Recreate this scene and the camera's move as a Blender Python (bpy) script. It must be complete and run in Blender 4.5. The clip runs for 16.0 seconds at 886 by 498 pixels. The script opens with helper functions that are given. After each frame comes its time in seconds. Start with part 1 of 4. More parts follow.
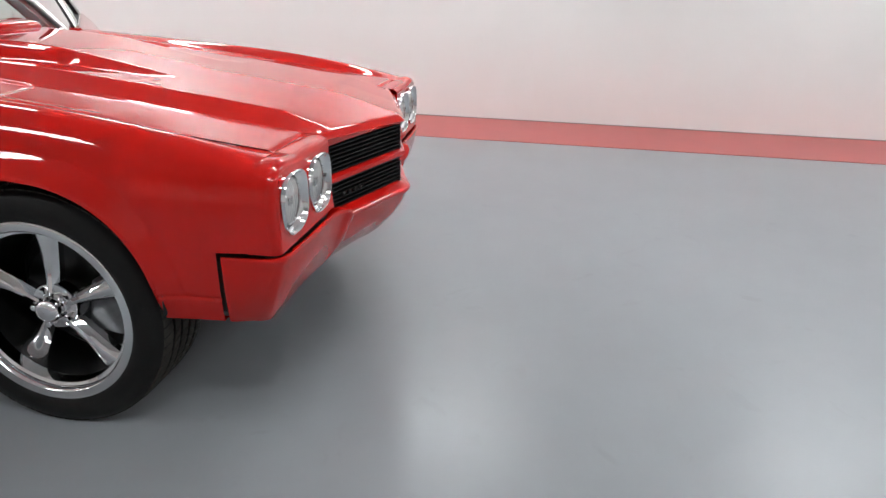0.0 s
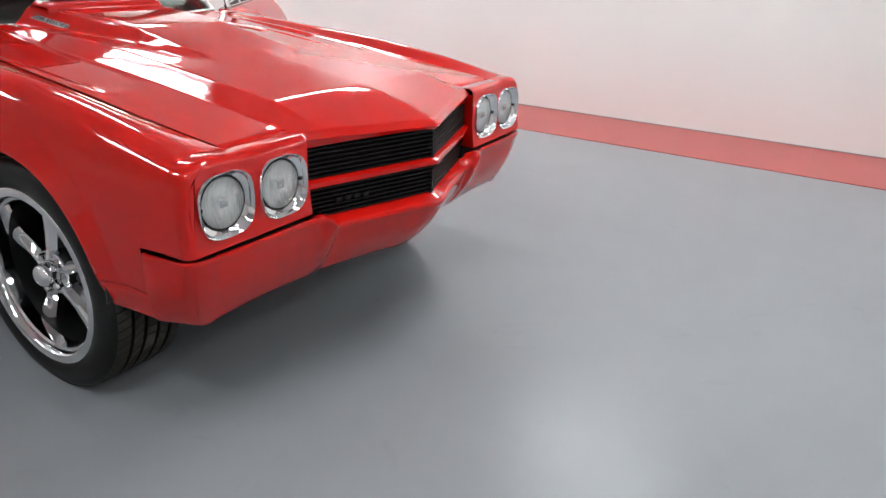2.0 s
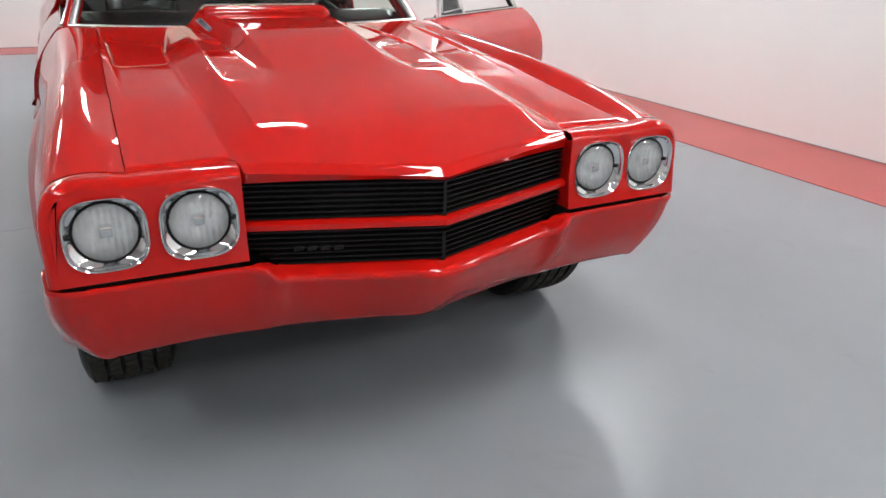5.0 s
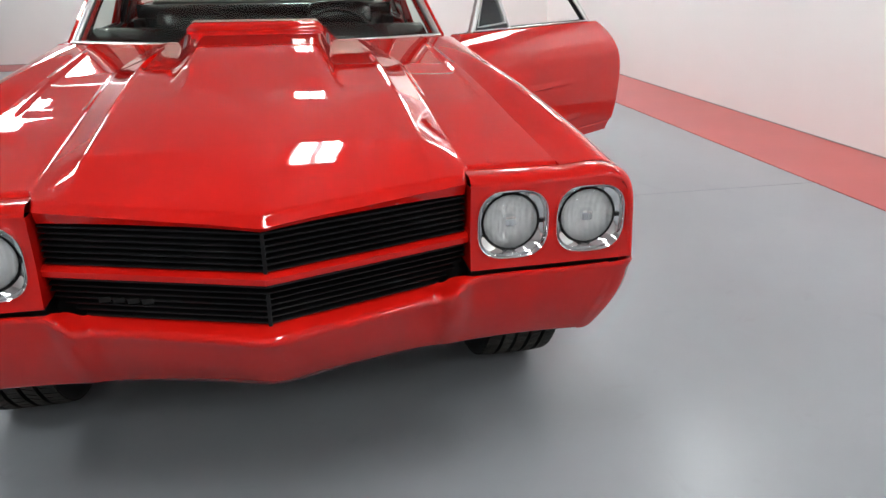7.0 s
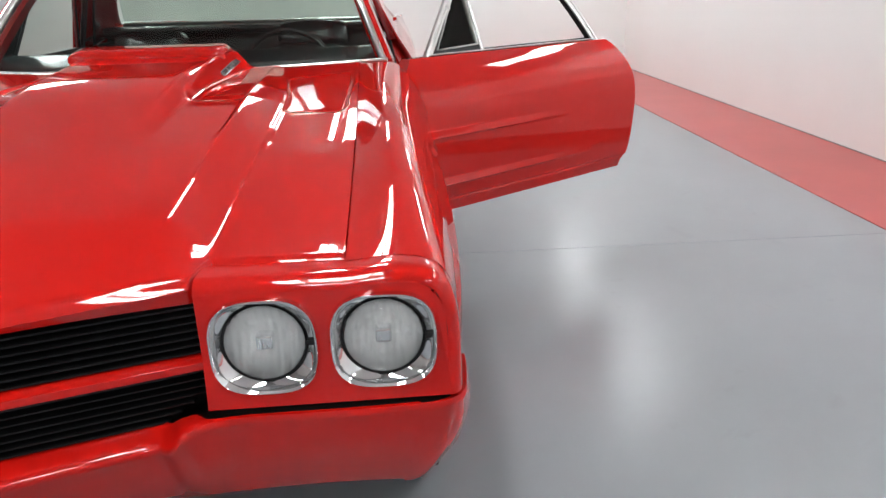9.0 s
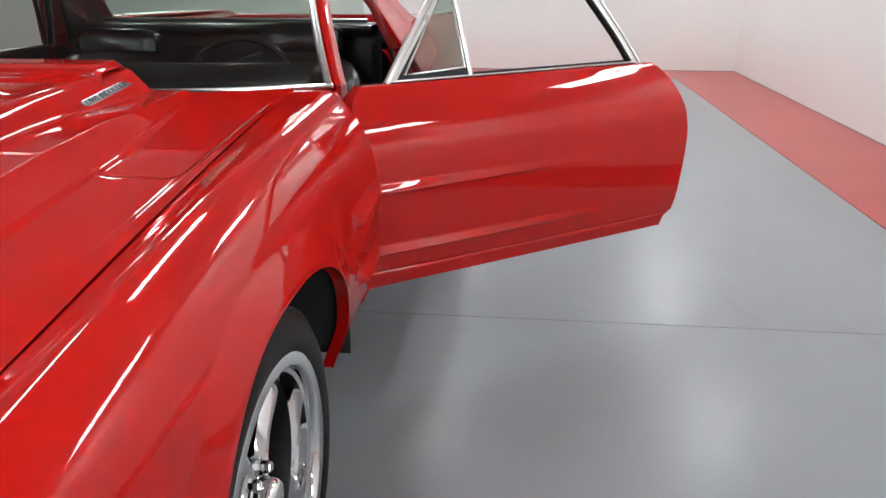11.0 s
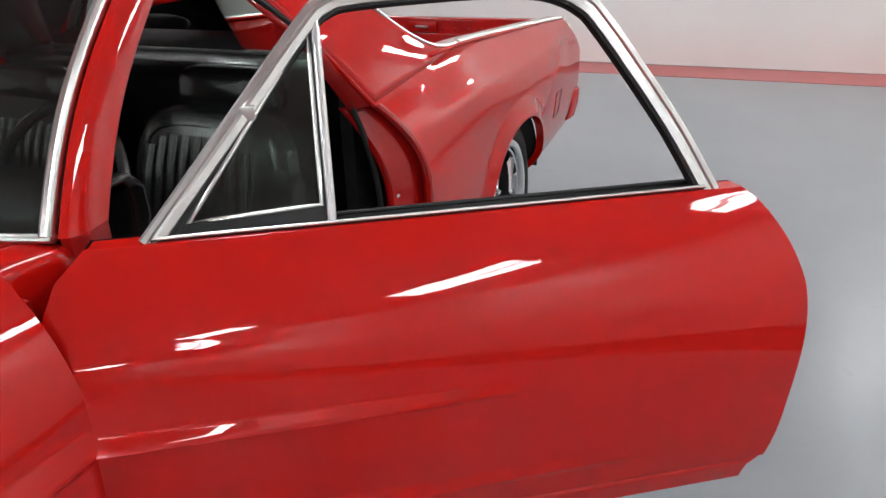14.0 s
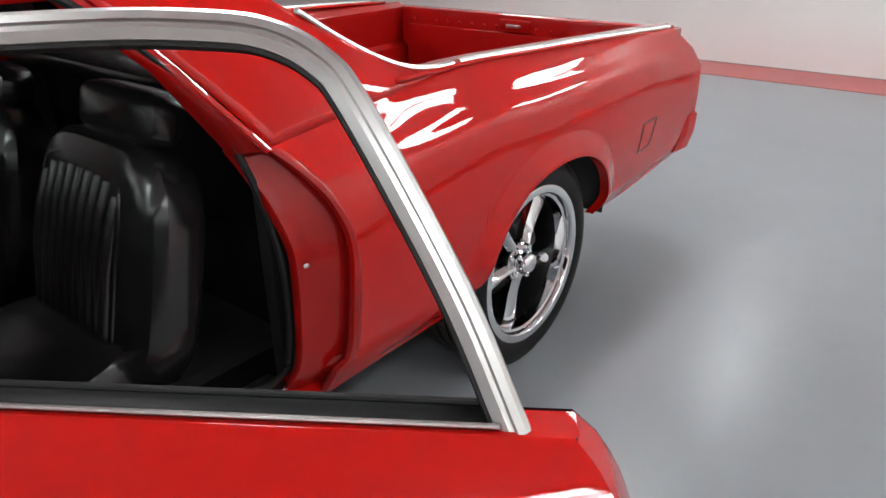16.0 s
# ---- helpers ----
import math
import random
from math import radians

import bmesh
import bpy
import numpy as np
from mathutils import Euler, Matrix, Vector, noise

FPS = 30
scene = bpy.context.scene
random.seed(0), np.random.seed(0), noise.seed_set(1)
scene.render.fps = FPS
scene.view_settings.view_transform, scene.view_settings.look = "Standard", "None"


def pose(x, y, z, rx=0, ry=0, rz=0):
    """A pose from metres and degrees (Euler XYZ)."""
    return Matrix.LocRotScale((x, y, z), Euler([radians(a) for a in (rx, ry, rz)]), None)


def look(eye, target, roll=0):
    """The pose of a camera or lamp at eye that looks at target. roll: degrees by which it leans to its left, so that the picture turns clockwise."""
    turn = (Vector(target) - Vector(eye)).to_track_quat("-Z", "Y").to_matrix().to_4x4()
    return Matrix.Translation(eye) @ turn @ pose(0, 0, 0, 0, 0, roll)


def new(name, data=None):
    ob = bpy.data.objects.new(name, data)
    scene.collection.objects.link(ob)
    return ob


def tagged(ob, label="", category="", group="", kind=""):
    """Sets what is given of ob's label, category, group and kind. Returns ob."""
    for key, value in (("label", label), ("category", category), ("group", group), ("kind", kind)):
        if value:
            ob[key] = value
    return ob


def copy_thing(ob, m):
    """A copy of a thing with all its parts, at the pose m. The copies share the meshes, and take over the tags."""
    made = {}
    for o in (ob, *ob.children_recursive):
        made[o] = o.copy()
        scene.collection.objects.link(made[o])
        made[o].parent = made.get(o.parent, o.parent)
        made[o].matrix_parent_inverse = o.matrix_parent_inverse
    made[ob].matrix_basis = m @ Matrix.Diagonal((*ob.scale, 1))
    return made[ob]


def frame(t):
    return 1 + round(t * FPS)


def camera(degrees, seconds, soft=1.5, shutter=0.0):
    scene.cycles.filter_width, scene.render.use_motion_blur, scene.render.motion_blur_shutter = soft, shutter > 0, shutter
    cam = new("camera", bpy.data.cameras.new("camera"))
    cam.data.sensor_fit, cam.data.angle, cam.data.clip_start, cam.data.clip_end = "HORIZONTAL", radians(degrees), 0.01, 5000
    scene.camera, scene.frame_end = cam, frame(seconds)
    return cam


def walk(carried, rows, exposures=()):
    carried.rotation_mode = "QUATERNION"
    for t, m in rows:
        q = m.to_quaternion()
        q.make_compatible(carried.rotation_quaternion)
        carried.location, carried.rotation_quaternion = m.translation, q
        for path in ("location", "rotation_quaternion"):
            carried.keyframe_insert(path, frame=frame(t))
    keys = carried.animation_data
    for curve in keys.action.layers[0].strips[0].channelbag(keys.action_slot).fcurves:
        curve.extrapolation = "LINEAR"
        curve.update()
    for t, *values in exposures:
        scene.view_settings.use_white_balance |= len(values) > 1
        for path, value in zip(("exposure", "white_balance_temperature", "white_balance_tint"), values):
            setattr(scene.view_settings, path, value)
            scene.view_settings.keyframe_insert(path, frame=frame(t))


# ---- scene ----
cam = camera(64.4, 16.0)
PATH = [
    (0, (-2.42, -1.368, 1.293), (-0.584, -1.079, 0.554), 1.5),
    (0.5, (-2.316, -1.539, 1.272), (-0.502, -1.101, 0.55), 1.4),
    (1, (-2.167, -1.746, 1.282), (-0.423, -1.1, 0.544), 0.9),
    (1.5, (-2.004, -1.884, 1.291), (-0.342, -1.07, 0.533), 1.6),
    (2, (-1.836, -1.972, 1.294), (-0.256, -1.025, 0.514), 2.1),
    (2.5, (-1.665, -2.084, 1.284), (-0.189, -0.979, 0.509), 2.2),
    (3, (-1.467, -2.198, 1.296), (-0.131, -0.927, 0.521), 2.7),
    (3.5, (-1.313, -2.231, 1.279), (-0.074, -0.858, 0.519), 2.8),
    (4, (-1.134, -2.251, 1.285), (-0.007, -0.788, 0.517), 2.5),
    (6.5, (-0.124, -2.237, 1.267), (0.335, -0.442, 0.514), -0.0),
    (7, (0.073, -2.158, 1.266), (0.468, -0.346, 0.518), -0.1),
    (7.5, (0.243, -2.068, 1.269), (0.615, -0.249, 0.524), 0.1),
    (8, (0.42, -1.953, 1.263), (0.735, -0.121, 0.524), -0.2),
    (8.5, (0.625, -1.851, 1.261), (0.831, 0.005, 0.545), -0.4),
    (9, (0.782, -1.713, 1.251), (0.89, 0.153, 0.539), -1.5),
    (9.5, (0.914, -1.563, 1.256), (0.964, 0.302, 0.535), -1.1),
    (10, (1.052, -1.417, 1.262), (1.039, 0.451, 0.548), -0.7),
    (12.5, (1.445, -0.323, 1.368), (1.023, 1.454, 0.551), -0.2),
    (13, (1.487, -0.119, 1.373), (1.017, 1.645, 0.556), -0.6),
    (13.5, (1.568, 0.098, 1.381), (1.006, 1.836, 0.568), -1.1),
    (14, (1.711, 0.283, 1.408), (1.0, 1.966, 0.594), -1.3),
    (14.5, (1.773, 0.476, 1.404), (0.976, 2.121, 0.593), -1.2),
    (15, (1.79, 0.722, 1.399), (0.921, 2.31, 0.549), -2.1),
    (15.2, (1.814, 0.799, 1.399), (0.899, 2.362, 0.55), -1.8),
    (15.5, (1.879, 0.908, 1.409), (0.884, 2.424, 0.565), -1.5),
    (16, (1.975, 1.12, 1.425), (0.831, 2.519, 0.57), -0.7),
]
walk(cam, [(t, look(eye, target, roll)) for t, eye, target, roll in PATH], exposures=[(0.0, 0.16), (3.0, 0.24), (6.5, 0.14), (10.2, 0.06), (12.4, -0.18), (16.0, -0.06)])

# ---- world and light ----
world = bpy.data.worlds.new("world")
scene.world = world
world.use_nodes = True
world.node_tree.nodes["Background"].inputs[0].default_value = (0.9, 0.95, 1.0, 1)
world.node_tree.nodes["Background"].inputs[1].default_value = 0.05

ROOM_W, ROOM_E, ROOM_S, ROOM_N, CEIL = -8.0, 4.13, -10.6, 8.79, 3.1
# a regular grid of four-tube fluorescent fixtures: x, y of each one's centre, run along y
# -1.5 is set off the grid to lighten the floor before the bumper
# row at -7.3 is unseen, added to brighten the car's front
FIXTURES = [(x, y) for x in (3.35, 0.35, -2.6) for y in (-7.3, -4.0, -0.5 if x > 3 else -1.5, 2.15, 5.1, 7.9)]
TUBE_POWER = 28.0


# ---- materials ----
def material(name, color, rough=0.5, metal=0.0, coat=0.0, spots=0.0, scale=8.0, bump=0.0, bump_scale=200.0,
             rough_var=0.0, coat_rough=0.03, spec=0.5, tint=None):
    """Principled surface with two scales of variation: slow spots and fine relief."""
    m = bpy.data.materials.new(name)
    m.use_nodes = True
    nt = m.node_tree
    b = nt.nodes["Principled BSDF"]
    b.inputs["Base Color"].default_value = (*color, 1)
    b.inputs["Roughness"].default_value = rough
    b.inputs["Metallic"].default_value = metal
    b.inputs["Coat Weight"].default_value = coat
    b.inputs["Coat Roughness"].default_value = coat_rough
    b.inputs["Coat IOR"].default_value = 1.5
    b.inputs["Specular IOR Level"].default_value = spec
    tc = nt.nodes.new("ShaderNodeTexCoord")
    if spots or rough_var:
        n = nt.nodes.new("ShaderNodeTexNoise")
        n.inputs["Scale"].default_value = scale
        n.inputs["Detail"].default_value = 6
        n.inputs["Roughness"].default_value = 0.6
        nt.links.new(tc.outputs["Object"], n.inputs["Vector"])
        if spots:
            mix = nt.nodes.new("ShaderNodeMixRGB")
            other = tint or tuple(c * (1 - spots) for c in color)
            mix.inputs[1].default_value = (*color, 1)
            mix.inputs[2].default_value = (*other, 1)
            ramp = nt.nodes.new("ShaderNodeMapRange")
            ramp.inputs[1].default_value, ramp.inputs[2].default_value = 0.35, 0.7
            nt.links.new(n.outputs[0], ramp.inputs[0])
            nt.links.new(ramp.outputs[0], mix.inputs[0])
            nt.links.new(mix.outputs[0], b.inputs["Base Color"])
        if rough_var:
            mr = nt.nodes.new("ShaderNodeMapRange")
            mr.inputs[1].default_value, mr.inputs[2].default_value = 0.3, 0.7
            mr.inputs[3].default_value, mr.inputs[4].default_value = max(0.0, rough - rough_var), rough + rough_var
            nt.links.new(n.outputs[0], mr.inputs[0])
            nt.links.new(mr.outputs[0], b.inputs["Roughness"])
    if bump:
        n2 = nt.nodes.new("ShaderNodeTexNoise")
        n2.inputs["Scale"].default_value = bump_scale
        n2.inputs["Detail"].default_value = 4
        bp = nt.nodes.new("ShaderNodeBump")
        bp.inputs["Strength"].default_value = bump
        bp.inputs["Distance"].default_value = 0.002
        nt.links.new(tc.outputs["Object"], n2.inputs["Vector"])
        nt.links.new(n2.outputs[0], bp.inputs["Height"])
        nt.links.new(bp.outputs[0], b.inputs["Normal"])
    return m


def glow(name, color, strength):
    m = bpy.data.materials.new(name)
    m.use_nodes = True
    b = m.node_tree.nodes["Principled BSDF"]
    b.inputs["Base Color"].default_value = (0.9, 0.9, 0.9, 1)
    b.inputs["Emission Color"].default_value = (*color, 1)
    b.inputs["Emission Strength"].default_value = strength
    return m


def glass(name, color, rough=0.0):
    m = bpy.data.materials.new(name)
    m.use_nodes = True
    nt = m.node_tree
    out = nt.nodes["Material Output"]
    nt.nodes.remove(nt.nodes["Principled BSDF"])
    tr = nt.nodes.new("ShaderNodeBsdfTransparent")
    tr.inputs[0].default_value = (*color, 1)
    gl = nt.nodes.new("ShaderNodeBsdfGlossy")
    gl.inputs["Roughness"].default_value = rough
    fr = nt.nodes.new("ShaderNodeFresnel")
    fr.inputs[0].default_value = 1.5
    mx = nt.nodes.new("ShaderNodeMixShader")
    nt.links.new(fr.outputs[0], mx.inputs[0])
    nt.links.new(tr.outputs[0], mx.inputs[1])
    nt.links.new(gl.outputs[0], mx.inputs[2])
    nt.links.new(mx.outputs[0], out.inputs[0])
    return m


RED = material("red_paint", (0.50, 0.006, 0.0035), 0.4, spec=0.0, coat=1.0, spots=0.03, scale=3.0, coat_rough=0.02)
# the body red darkened, with the shade of jambs and bed in its colour
RED_IN = material("red_paint_shaded", (0.36, 0.004, 0.003), 0.4, spec=0.1, coat=0.8, spots=0.1, scale=9.0, bump=0.05, bump_scale=300, coat_rough=0.08)
CHROME = material("chrome", (0.86, 0.87, 0.88), 0.05, metal=1.0, spots=0.04, scale=8)
STEEL = material("brushed_stainless", (0.74, 0.74, 0.72), 0.28, metal=1.0, spots=0.12, scale=5)
REFLECT = material("lamp_reflector", (0.97, 0.97, 0.96), 0.07, metal=0.15, spec=0.9, rough_var=0.04, scale=40)
RIM = material("polished_rim", (0.78, 0.79, 0.80), 0.05, metal=1.0, spots=0.05, scale=8)
RUBBER = material("tyre_rubber", (0.006, 0.006, 0.006), 0.5, spec=0.22, spots=0.3, scale=12, bump=0.15, bump_scale=350, tint=(0.010, 0.010, 0.009))
TREAD = material("tread_rubber", (0.045, 0.042, 0.036), 0.8, spec=0.2, spots=0.4, scale=20, bump=0.3, bump_scale=300)
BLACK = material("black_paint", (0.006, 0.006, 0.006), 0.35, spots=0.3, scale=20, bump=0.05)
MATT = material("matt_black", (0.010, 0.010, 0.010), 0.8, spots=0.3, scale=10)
GRILLE = material("satin_black_grille", (0.004, 0.004, 0.0045), 0.38, spec=0.3, spots=0.3, scale=30)
VINYL = material("black_vinyl", (0.012, 0.012, 0.0125), 0.22, spec=0.7, spots=0.1, scale=3, bump=0.05, bump_scale=420)
SEAL = material("rubber_seal", (0.006, 0.006, 0.006), 0.6, spots=0.3, scale=30)
GLASS = glass("window_glass", (0.66, 0.74, 0.69))
GREY = material("grey_metal", (0.25, 0.25, 0.26), 0.45, metal=0.8, spots=0.3, scale=20)
TAIL = material("tail_lamp_red", (0.30, 0.01, 0.012), 0.15, coat=0.8, spots=0.2, scale=40)
TUBE = glow("fluorescent_tube", (0.96, 1.0, 1.03), TUBE_POWER)
FIXTURE = material("white_enamel", (0.80, 0.80, 0.79), 0.4, spots=0.05, scale=5)
WALL = material("white_wall_paint", (0.85, 0.85, 0.825), 0.6, spots=0.04, scale=0.7, bump=0.25, bump_scale=70, tint=(0.825, 0.825, 0.80))
CEILM = material("white_ceiling", (0.72, 0.72, 0.70), 0.8, spots=0.06, scale=1.0, bump=0.3, bump_scale=40)
FLOOR = material("grey_epoxy_floor", (0.262, 0.276, 0.290), 0.275, spots=0.10, scale=0.9, bump=0.05, bump_scale=30, tint=(0.238, 0.25, 0.263), spec=0.28)
def add_specks(m, scale, size, color):
    """Rare small dark specks and faint scuffs over a floor paint."""
    nt = m.node_tree
    b = nt.nodes["Principled BSDF"]
    src = b.inputs["Base Color"].links[0].from_socket
    tc = nt.nodes.new("ShaderNodeTexCoord")
    vo = nt.nodes.new("ShaderNodeTexVoronoi")
    vo.inputs["Scale"].default_value = scale
    nt.links.new(tc.outputs["Object"], vo.inputs["Vector"])
    lt = nt.nodes.new("ShaderNodeMath")
    lt.operation = "LESS_THAN"
    lt.inputs[1].default_value = size
    nt.links.new(vo.outputs["Distance"], lt.inputs[0])
    keep = nt.nodes.new("ShaderNodeSeparateColor")
    nt.links.new(vo.outputs["Color"], keep.inputs[0])
    gt = nt.nodes.new("ShaderNodeMath")
    gt.operation = "GREATER_THAN"
    gt.inputs[1].default_value = 0.55
    nt.links.new(keep.outputs[0], gt.inputs[0])
    mu = nt.nodes.new("ShaderNodeMath")
    mu.operation = "MULTIPLY"
    nt.links.new(lt.outputs[0], mu.inputs[0])
    nt.links.new(gt.outputs[0], mu.inputs[1])
    mx = nt.nodes.new("ShaderNodeMixRGB")
    mx.inputs[2].default_value = (*color, 1)
    nt.links.new(mu.outputs[0], mx.inputs[0])
    nt.links.new(src, mx.inputs[1])
    wn = nt.nodes.new("ShaderNodeTexNoise")
    wn.inputs["Scale"].default_value = 3.0
    wn.inputs["Detail"].default_value = 8
    wn.inputs["Distortion"].default_value = 2.5
    nt.links.new(tc.outputs["Object"], wn.inputs["Vector"])
    mr = nt.nodes.new("ShaderNodeMapRange")
    mr.inputs[1].default_value, mr.inputs[2].default_value = 0.64, 0.74
    mr.inputs[3].default_value, mr.inputs[4].default_value = 0.0, 0.16
    nt.links.new(wn.outputs[0], mr.inputs[0])
    m2 = nt.nodes.new("ShaderNodeMixRGB")
    m2.inputs[2].default_value = (0.16, 0.165, 0.17, 1)
    nt.links.new(mr.outputs[0], m2.inputs[0])
    nt.links.new(mx.outputs[0], m2.inputs[1])
    nt.links.new(m2.outputs[0], b.inputs["Base Color"])


add_specks(FLOOR, 2.2, 0.013, (0.06, 0.055, 0.05))
STRIPE = material("red_floor_paint", (0.42, 0.075, 0.07), 0.28, spots=0.12, scale=2.0, bump=0.05, bump_scale=30, spec=0.28)
BASE = material("grey_baseboard", (0.30, 0.27, 0.27), 0.5, spots=0.2, scale=5)


# ---- mesh helpers ----
def smooth(me, angle=35):
    me.polygons.foreach_set("use_smooth", [True] * len(me.polygons))
    me.set_sharp_from_angle(angle=radians(angle))


def mesh_part(name, verts, faces, mat, parent=None, label="", angle=35, thick=0.0, matrix=None):
    me = bpy.data.meshes.new(name)
    me.from_pydata([tuple(map(float, v)) for v in verts], [], faces)
    me.validate()
    smooth(me, angle)
    me.materials.append(mat)
    ob = new(name, me)
    if parent is not None:
        ob.parent = parent
    if matrix is not None:
        ob.matrix_basis = matrix
    if label:
        tagged(ob, label)
    if thick:
        s = ob.modifiers.new("thickness", "SOLIDIFY")
        s.thickness, s.offset = thick, -1
    return ob


def part(name, bm, mat, parent=None, label="", angle=35, matrix=None):
    me = bpy.data.meshes.new(name)
    bm.normal_update()
    bm.to_mesh(me)
    bm.free()
    smooth(me, angle)
    me.materials.append(mat)
    ob = new(name, me)
    if parent is not None:
        ob.parent = parent
    if matrix is not None:
        ob.matrix_basis = matrix
    if label:
        tagged(ob, label)
    return ob


def grid(P, flip=False, wrap_u=False, wrap_v=False):
    """Vertices and quads of an array of rows of points."""
    P = np.asarray(P, float)
    r, c = P.shape[:2]
    faces = []
    for i in range(r if wrap_u else r - 1):
        for j in range(c if wrap_v else c - 1):
            a, b = i * c + j, i * c + (j + 1) % c
            d, e = ((i + 1) % r) * c + j, ((i + 1) % r) * c + (j + 1) % c
            faces.append((a, d, e, b) if flip else (a, b, e, d))
    return P.reshape(-1, 3), faces


def box_bm(bm, lo, hi, bevel=0.0, m=None):
    r = bmesh.ops.create_cube(bm, size=1)
    c = [(a + b) / 2 for a, b in zip(lo, hi)]
    d = [b - a for a, b in zip(lo, hi)]
    for v in r["verts"]:
        v.co = Vector((c[0] + v.co.x * d[0], c[1] + v.co.y * d[1], c[2] + v.co.z * d[2]))
    if bevel:
        es = list({e for v in r["verts"] for e in v.link_edges})
        res = bmesh.ops.bevel(bm, geom=es, offset=bevel, segments=2, affect="EDGES", profile=0.6)
        vs = {v for f in res["faces"] for v in f.verts} | {v for v in r["verts"] if v.is_valid}
    else:
        vs = set(r["verts"])
    if m is not None:
        bmesh.ops.transform(bm, matrix=m, verts=list(vs))


def box(name, lo, hi, mat, parent=None, label="", bevel=0.0, matrix=None, m=None):
    bm = bmesh.new()
    box_bm(bm, lo, hi, bevel, m)
    return part(name, bm, mat, parent, label, matrix=matrix)


def lathe(profile, n=64):
    """Rings of a profile (along, radius) about the x axis."""
    rows = []
    for a, r in profile:
        rows.append([(a, r * math.cos(2 * math.pi * k / n), r * math.sin(2 * math.pi * k / n)) for k in range(n)])
    return grid(rows, wrap_v=True)


def spline(pts, n):
    """Catmull-Rom through points of any dimension, n samples."""
    p = np.asarray(pts, float)
    p = np.vstack([2 * p[0] - p[1], p, 2 * p[-1] - p[-2]])
    seg = len(p) - 3
    t = np.linspace(0, seg - 1e-9, n)
    i = t.astype(int)
    f = (t - i)[:, None]
    a, b, c, d = p[i], p[i + 1], p[i + 2], p[i + 3]
    return 0.5 * (2 * b + (c - a) * f + (2 * a - 5 * b + 4 * c - d) * f ** 2 + (3 * b - a - 3 * c + d) * f ** 3)


def pchip(xs, ys, x):
    """Smooth interpolation without overshoot; ys may have columns."""
    xs, ys = np.asarray(xs, float), np.asarray(ys, float)
    one = ys.ndim == 1
    if one:
        ys = ys[:, None]
    h = np.diff(xs)[:, None]
    d = np.diff(ys, axis=0) / h
    m = np.zeros_like(ys)
    same = (d[:-1] * d[1:]) > 0
    w1, w2 = 2 * h[1:] + h[:-1], h[1:] + 2 * h[:-1]
    with np.errstate(divide="ignore", invalid="ignore"):
        hm = (w1 + w2) / (w1 / d[:-1] + w2 / d[1:])
    m[1:-1] = np.where(same, hm, 0)
    m[0], m[-1] = d[0], d[-1]
    x = np.clip(np.atleast_1d(np.asarray(x, float)), xs[0], xs[-1])
    k = np.clip(np.searchsorted(xs, x, side="right") - 1, 0, len(xs) - 2)
    hh = h[k]
    t = ((x - xs[k]) / hh[:, 0])[:, None]
    out = (ys[k] * (1 + 2 * t) * (1 - t) ** 2 + m[k] * hh * t * (1 - t) ** 2
           + ys[k + 1] * t * t * (3 - 2 * t) + m[k + 1] * hh * t * t * (t - 1))
    return out[:, 0] if one else out


def tube(name, pts, radius, mat, parent=None, label="", sides=10, closed=False, matrix=None, flat=1.0):
    """A swept rod along points; flat squashes it across."""
    p = np.asarray(pts, float)
    n = len(p)
    rows = []
    for i in range(n):
        a = p[(i - 1) % n] if closed or i else p[0]
        b = p[(i + 1) % n] if closed or i < n - 1 else p[-1]
        t = Vector(b - a).normalized()
        up = Vector((0, 0, 1)) if abs(t.z) < 0.95 else Vector((0, 1, 0))
        s = t.cross(up).normalized()
        u = s.cross(t)
        r = radius[i] if hasattr(radius, "__len__") else radius
        rows.append([Vector(p[i]) + (s * math.cos(2 * math.pi * k / sides) * flat + u * math.sin(2 * math.pi * k / sides)) * r for k in range(sides)])
    v, f = grid(rows, wrap_u=closed, wrap_v=True)
    if not closed:
        f += [tuple(range(sides))[::-1], tuple((n - 1) * sides + k for k in range(sides))]
    return mesh_part(name, v, f, mat, parent, label, matrix=matrix)


# ---- room ----
def slab(name, lo, hi, mat, label, bevel=0.0):
    return tagged(box(name, lo, hi, mat, None, "", bevel), label, kind="structure")


JOINT_Y = 1.495
slab("floor", (ROOM_W - 0.2, JOINT_Y + 0.002, -0.15), (ROOM_E + 0.2, ROOM_N + 0.2, 0.0), FLOOR, "glossy grey epoxy painted concrete floor")
slab("floor", (ROOM_W - 0.2, ROOM_S - 0.2, -0.15), (ROOM_E + 0.2, JOINT_Y - 0.002, 0.0), FLOOR, "glossy grey epoxy painted concrete floor")
slab("floor_joint", (ROOM_W - 0.2, JOINT_Y - 0.002, -0.15), (ROOM_E + 0.2, JOINT_Y + 0.002, -0.004), BASE, "narrow saw-cut joint across the grey floor")
SE, SN = 3.25, 8.13
SW, SS = -6.6, -9.2
for nm, lo, hi in (("floor_stripe_east", (SE, ROOM_S, 0), (ROOM_E, ROOM_N, 0.004)), ("floor_stripe_north", (SW, SN, 0), (SE, ROOM_N, 0.004)),
                   ("floor_stripe_west", (ROOM_W, ROOM_S, 0), (SW, ROOM_N, 0.004)), ("floor_stripe_south", (SW, ROOM_S, 0), (SE, SS, 0.004))):
    slab(nm, lo, hi, STRIPE, "red painted border stripe along the wall")
slab("wall_east", (ROOM_E, ROOM_S - 0.2, 0), (ROOM_E + 0.2, ROOM_N + 0.2, CEIL), WALL, "plain white painted wall")
slab("wall_west", (ROOM_W - 0.2, ROOM_S - 0.2, 0), (ROOM_W, ROOM_N + 0.2, CEIL), WALL, "plain white painted wall")
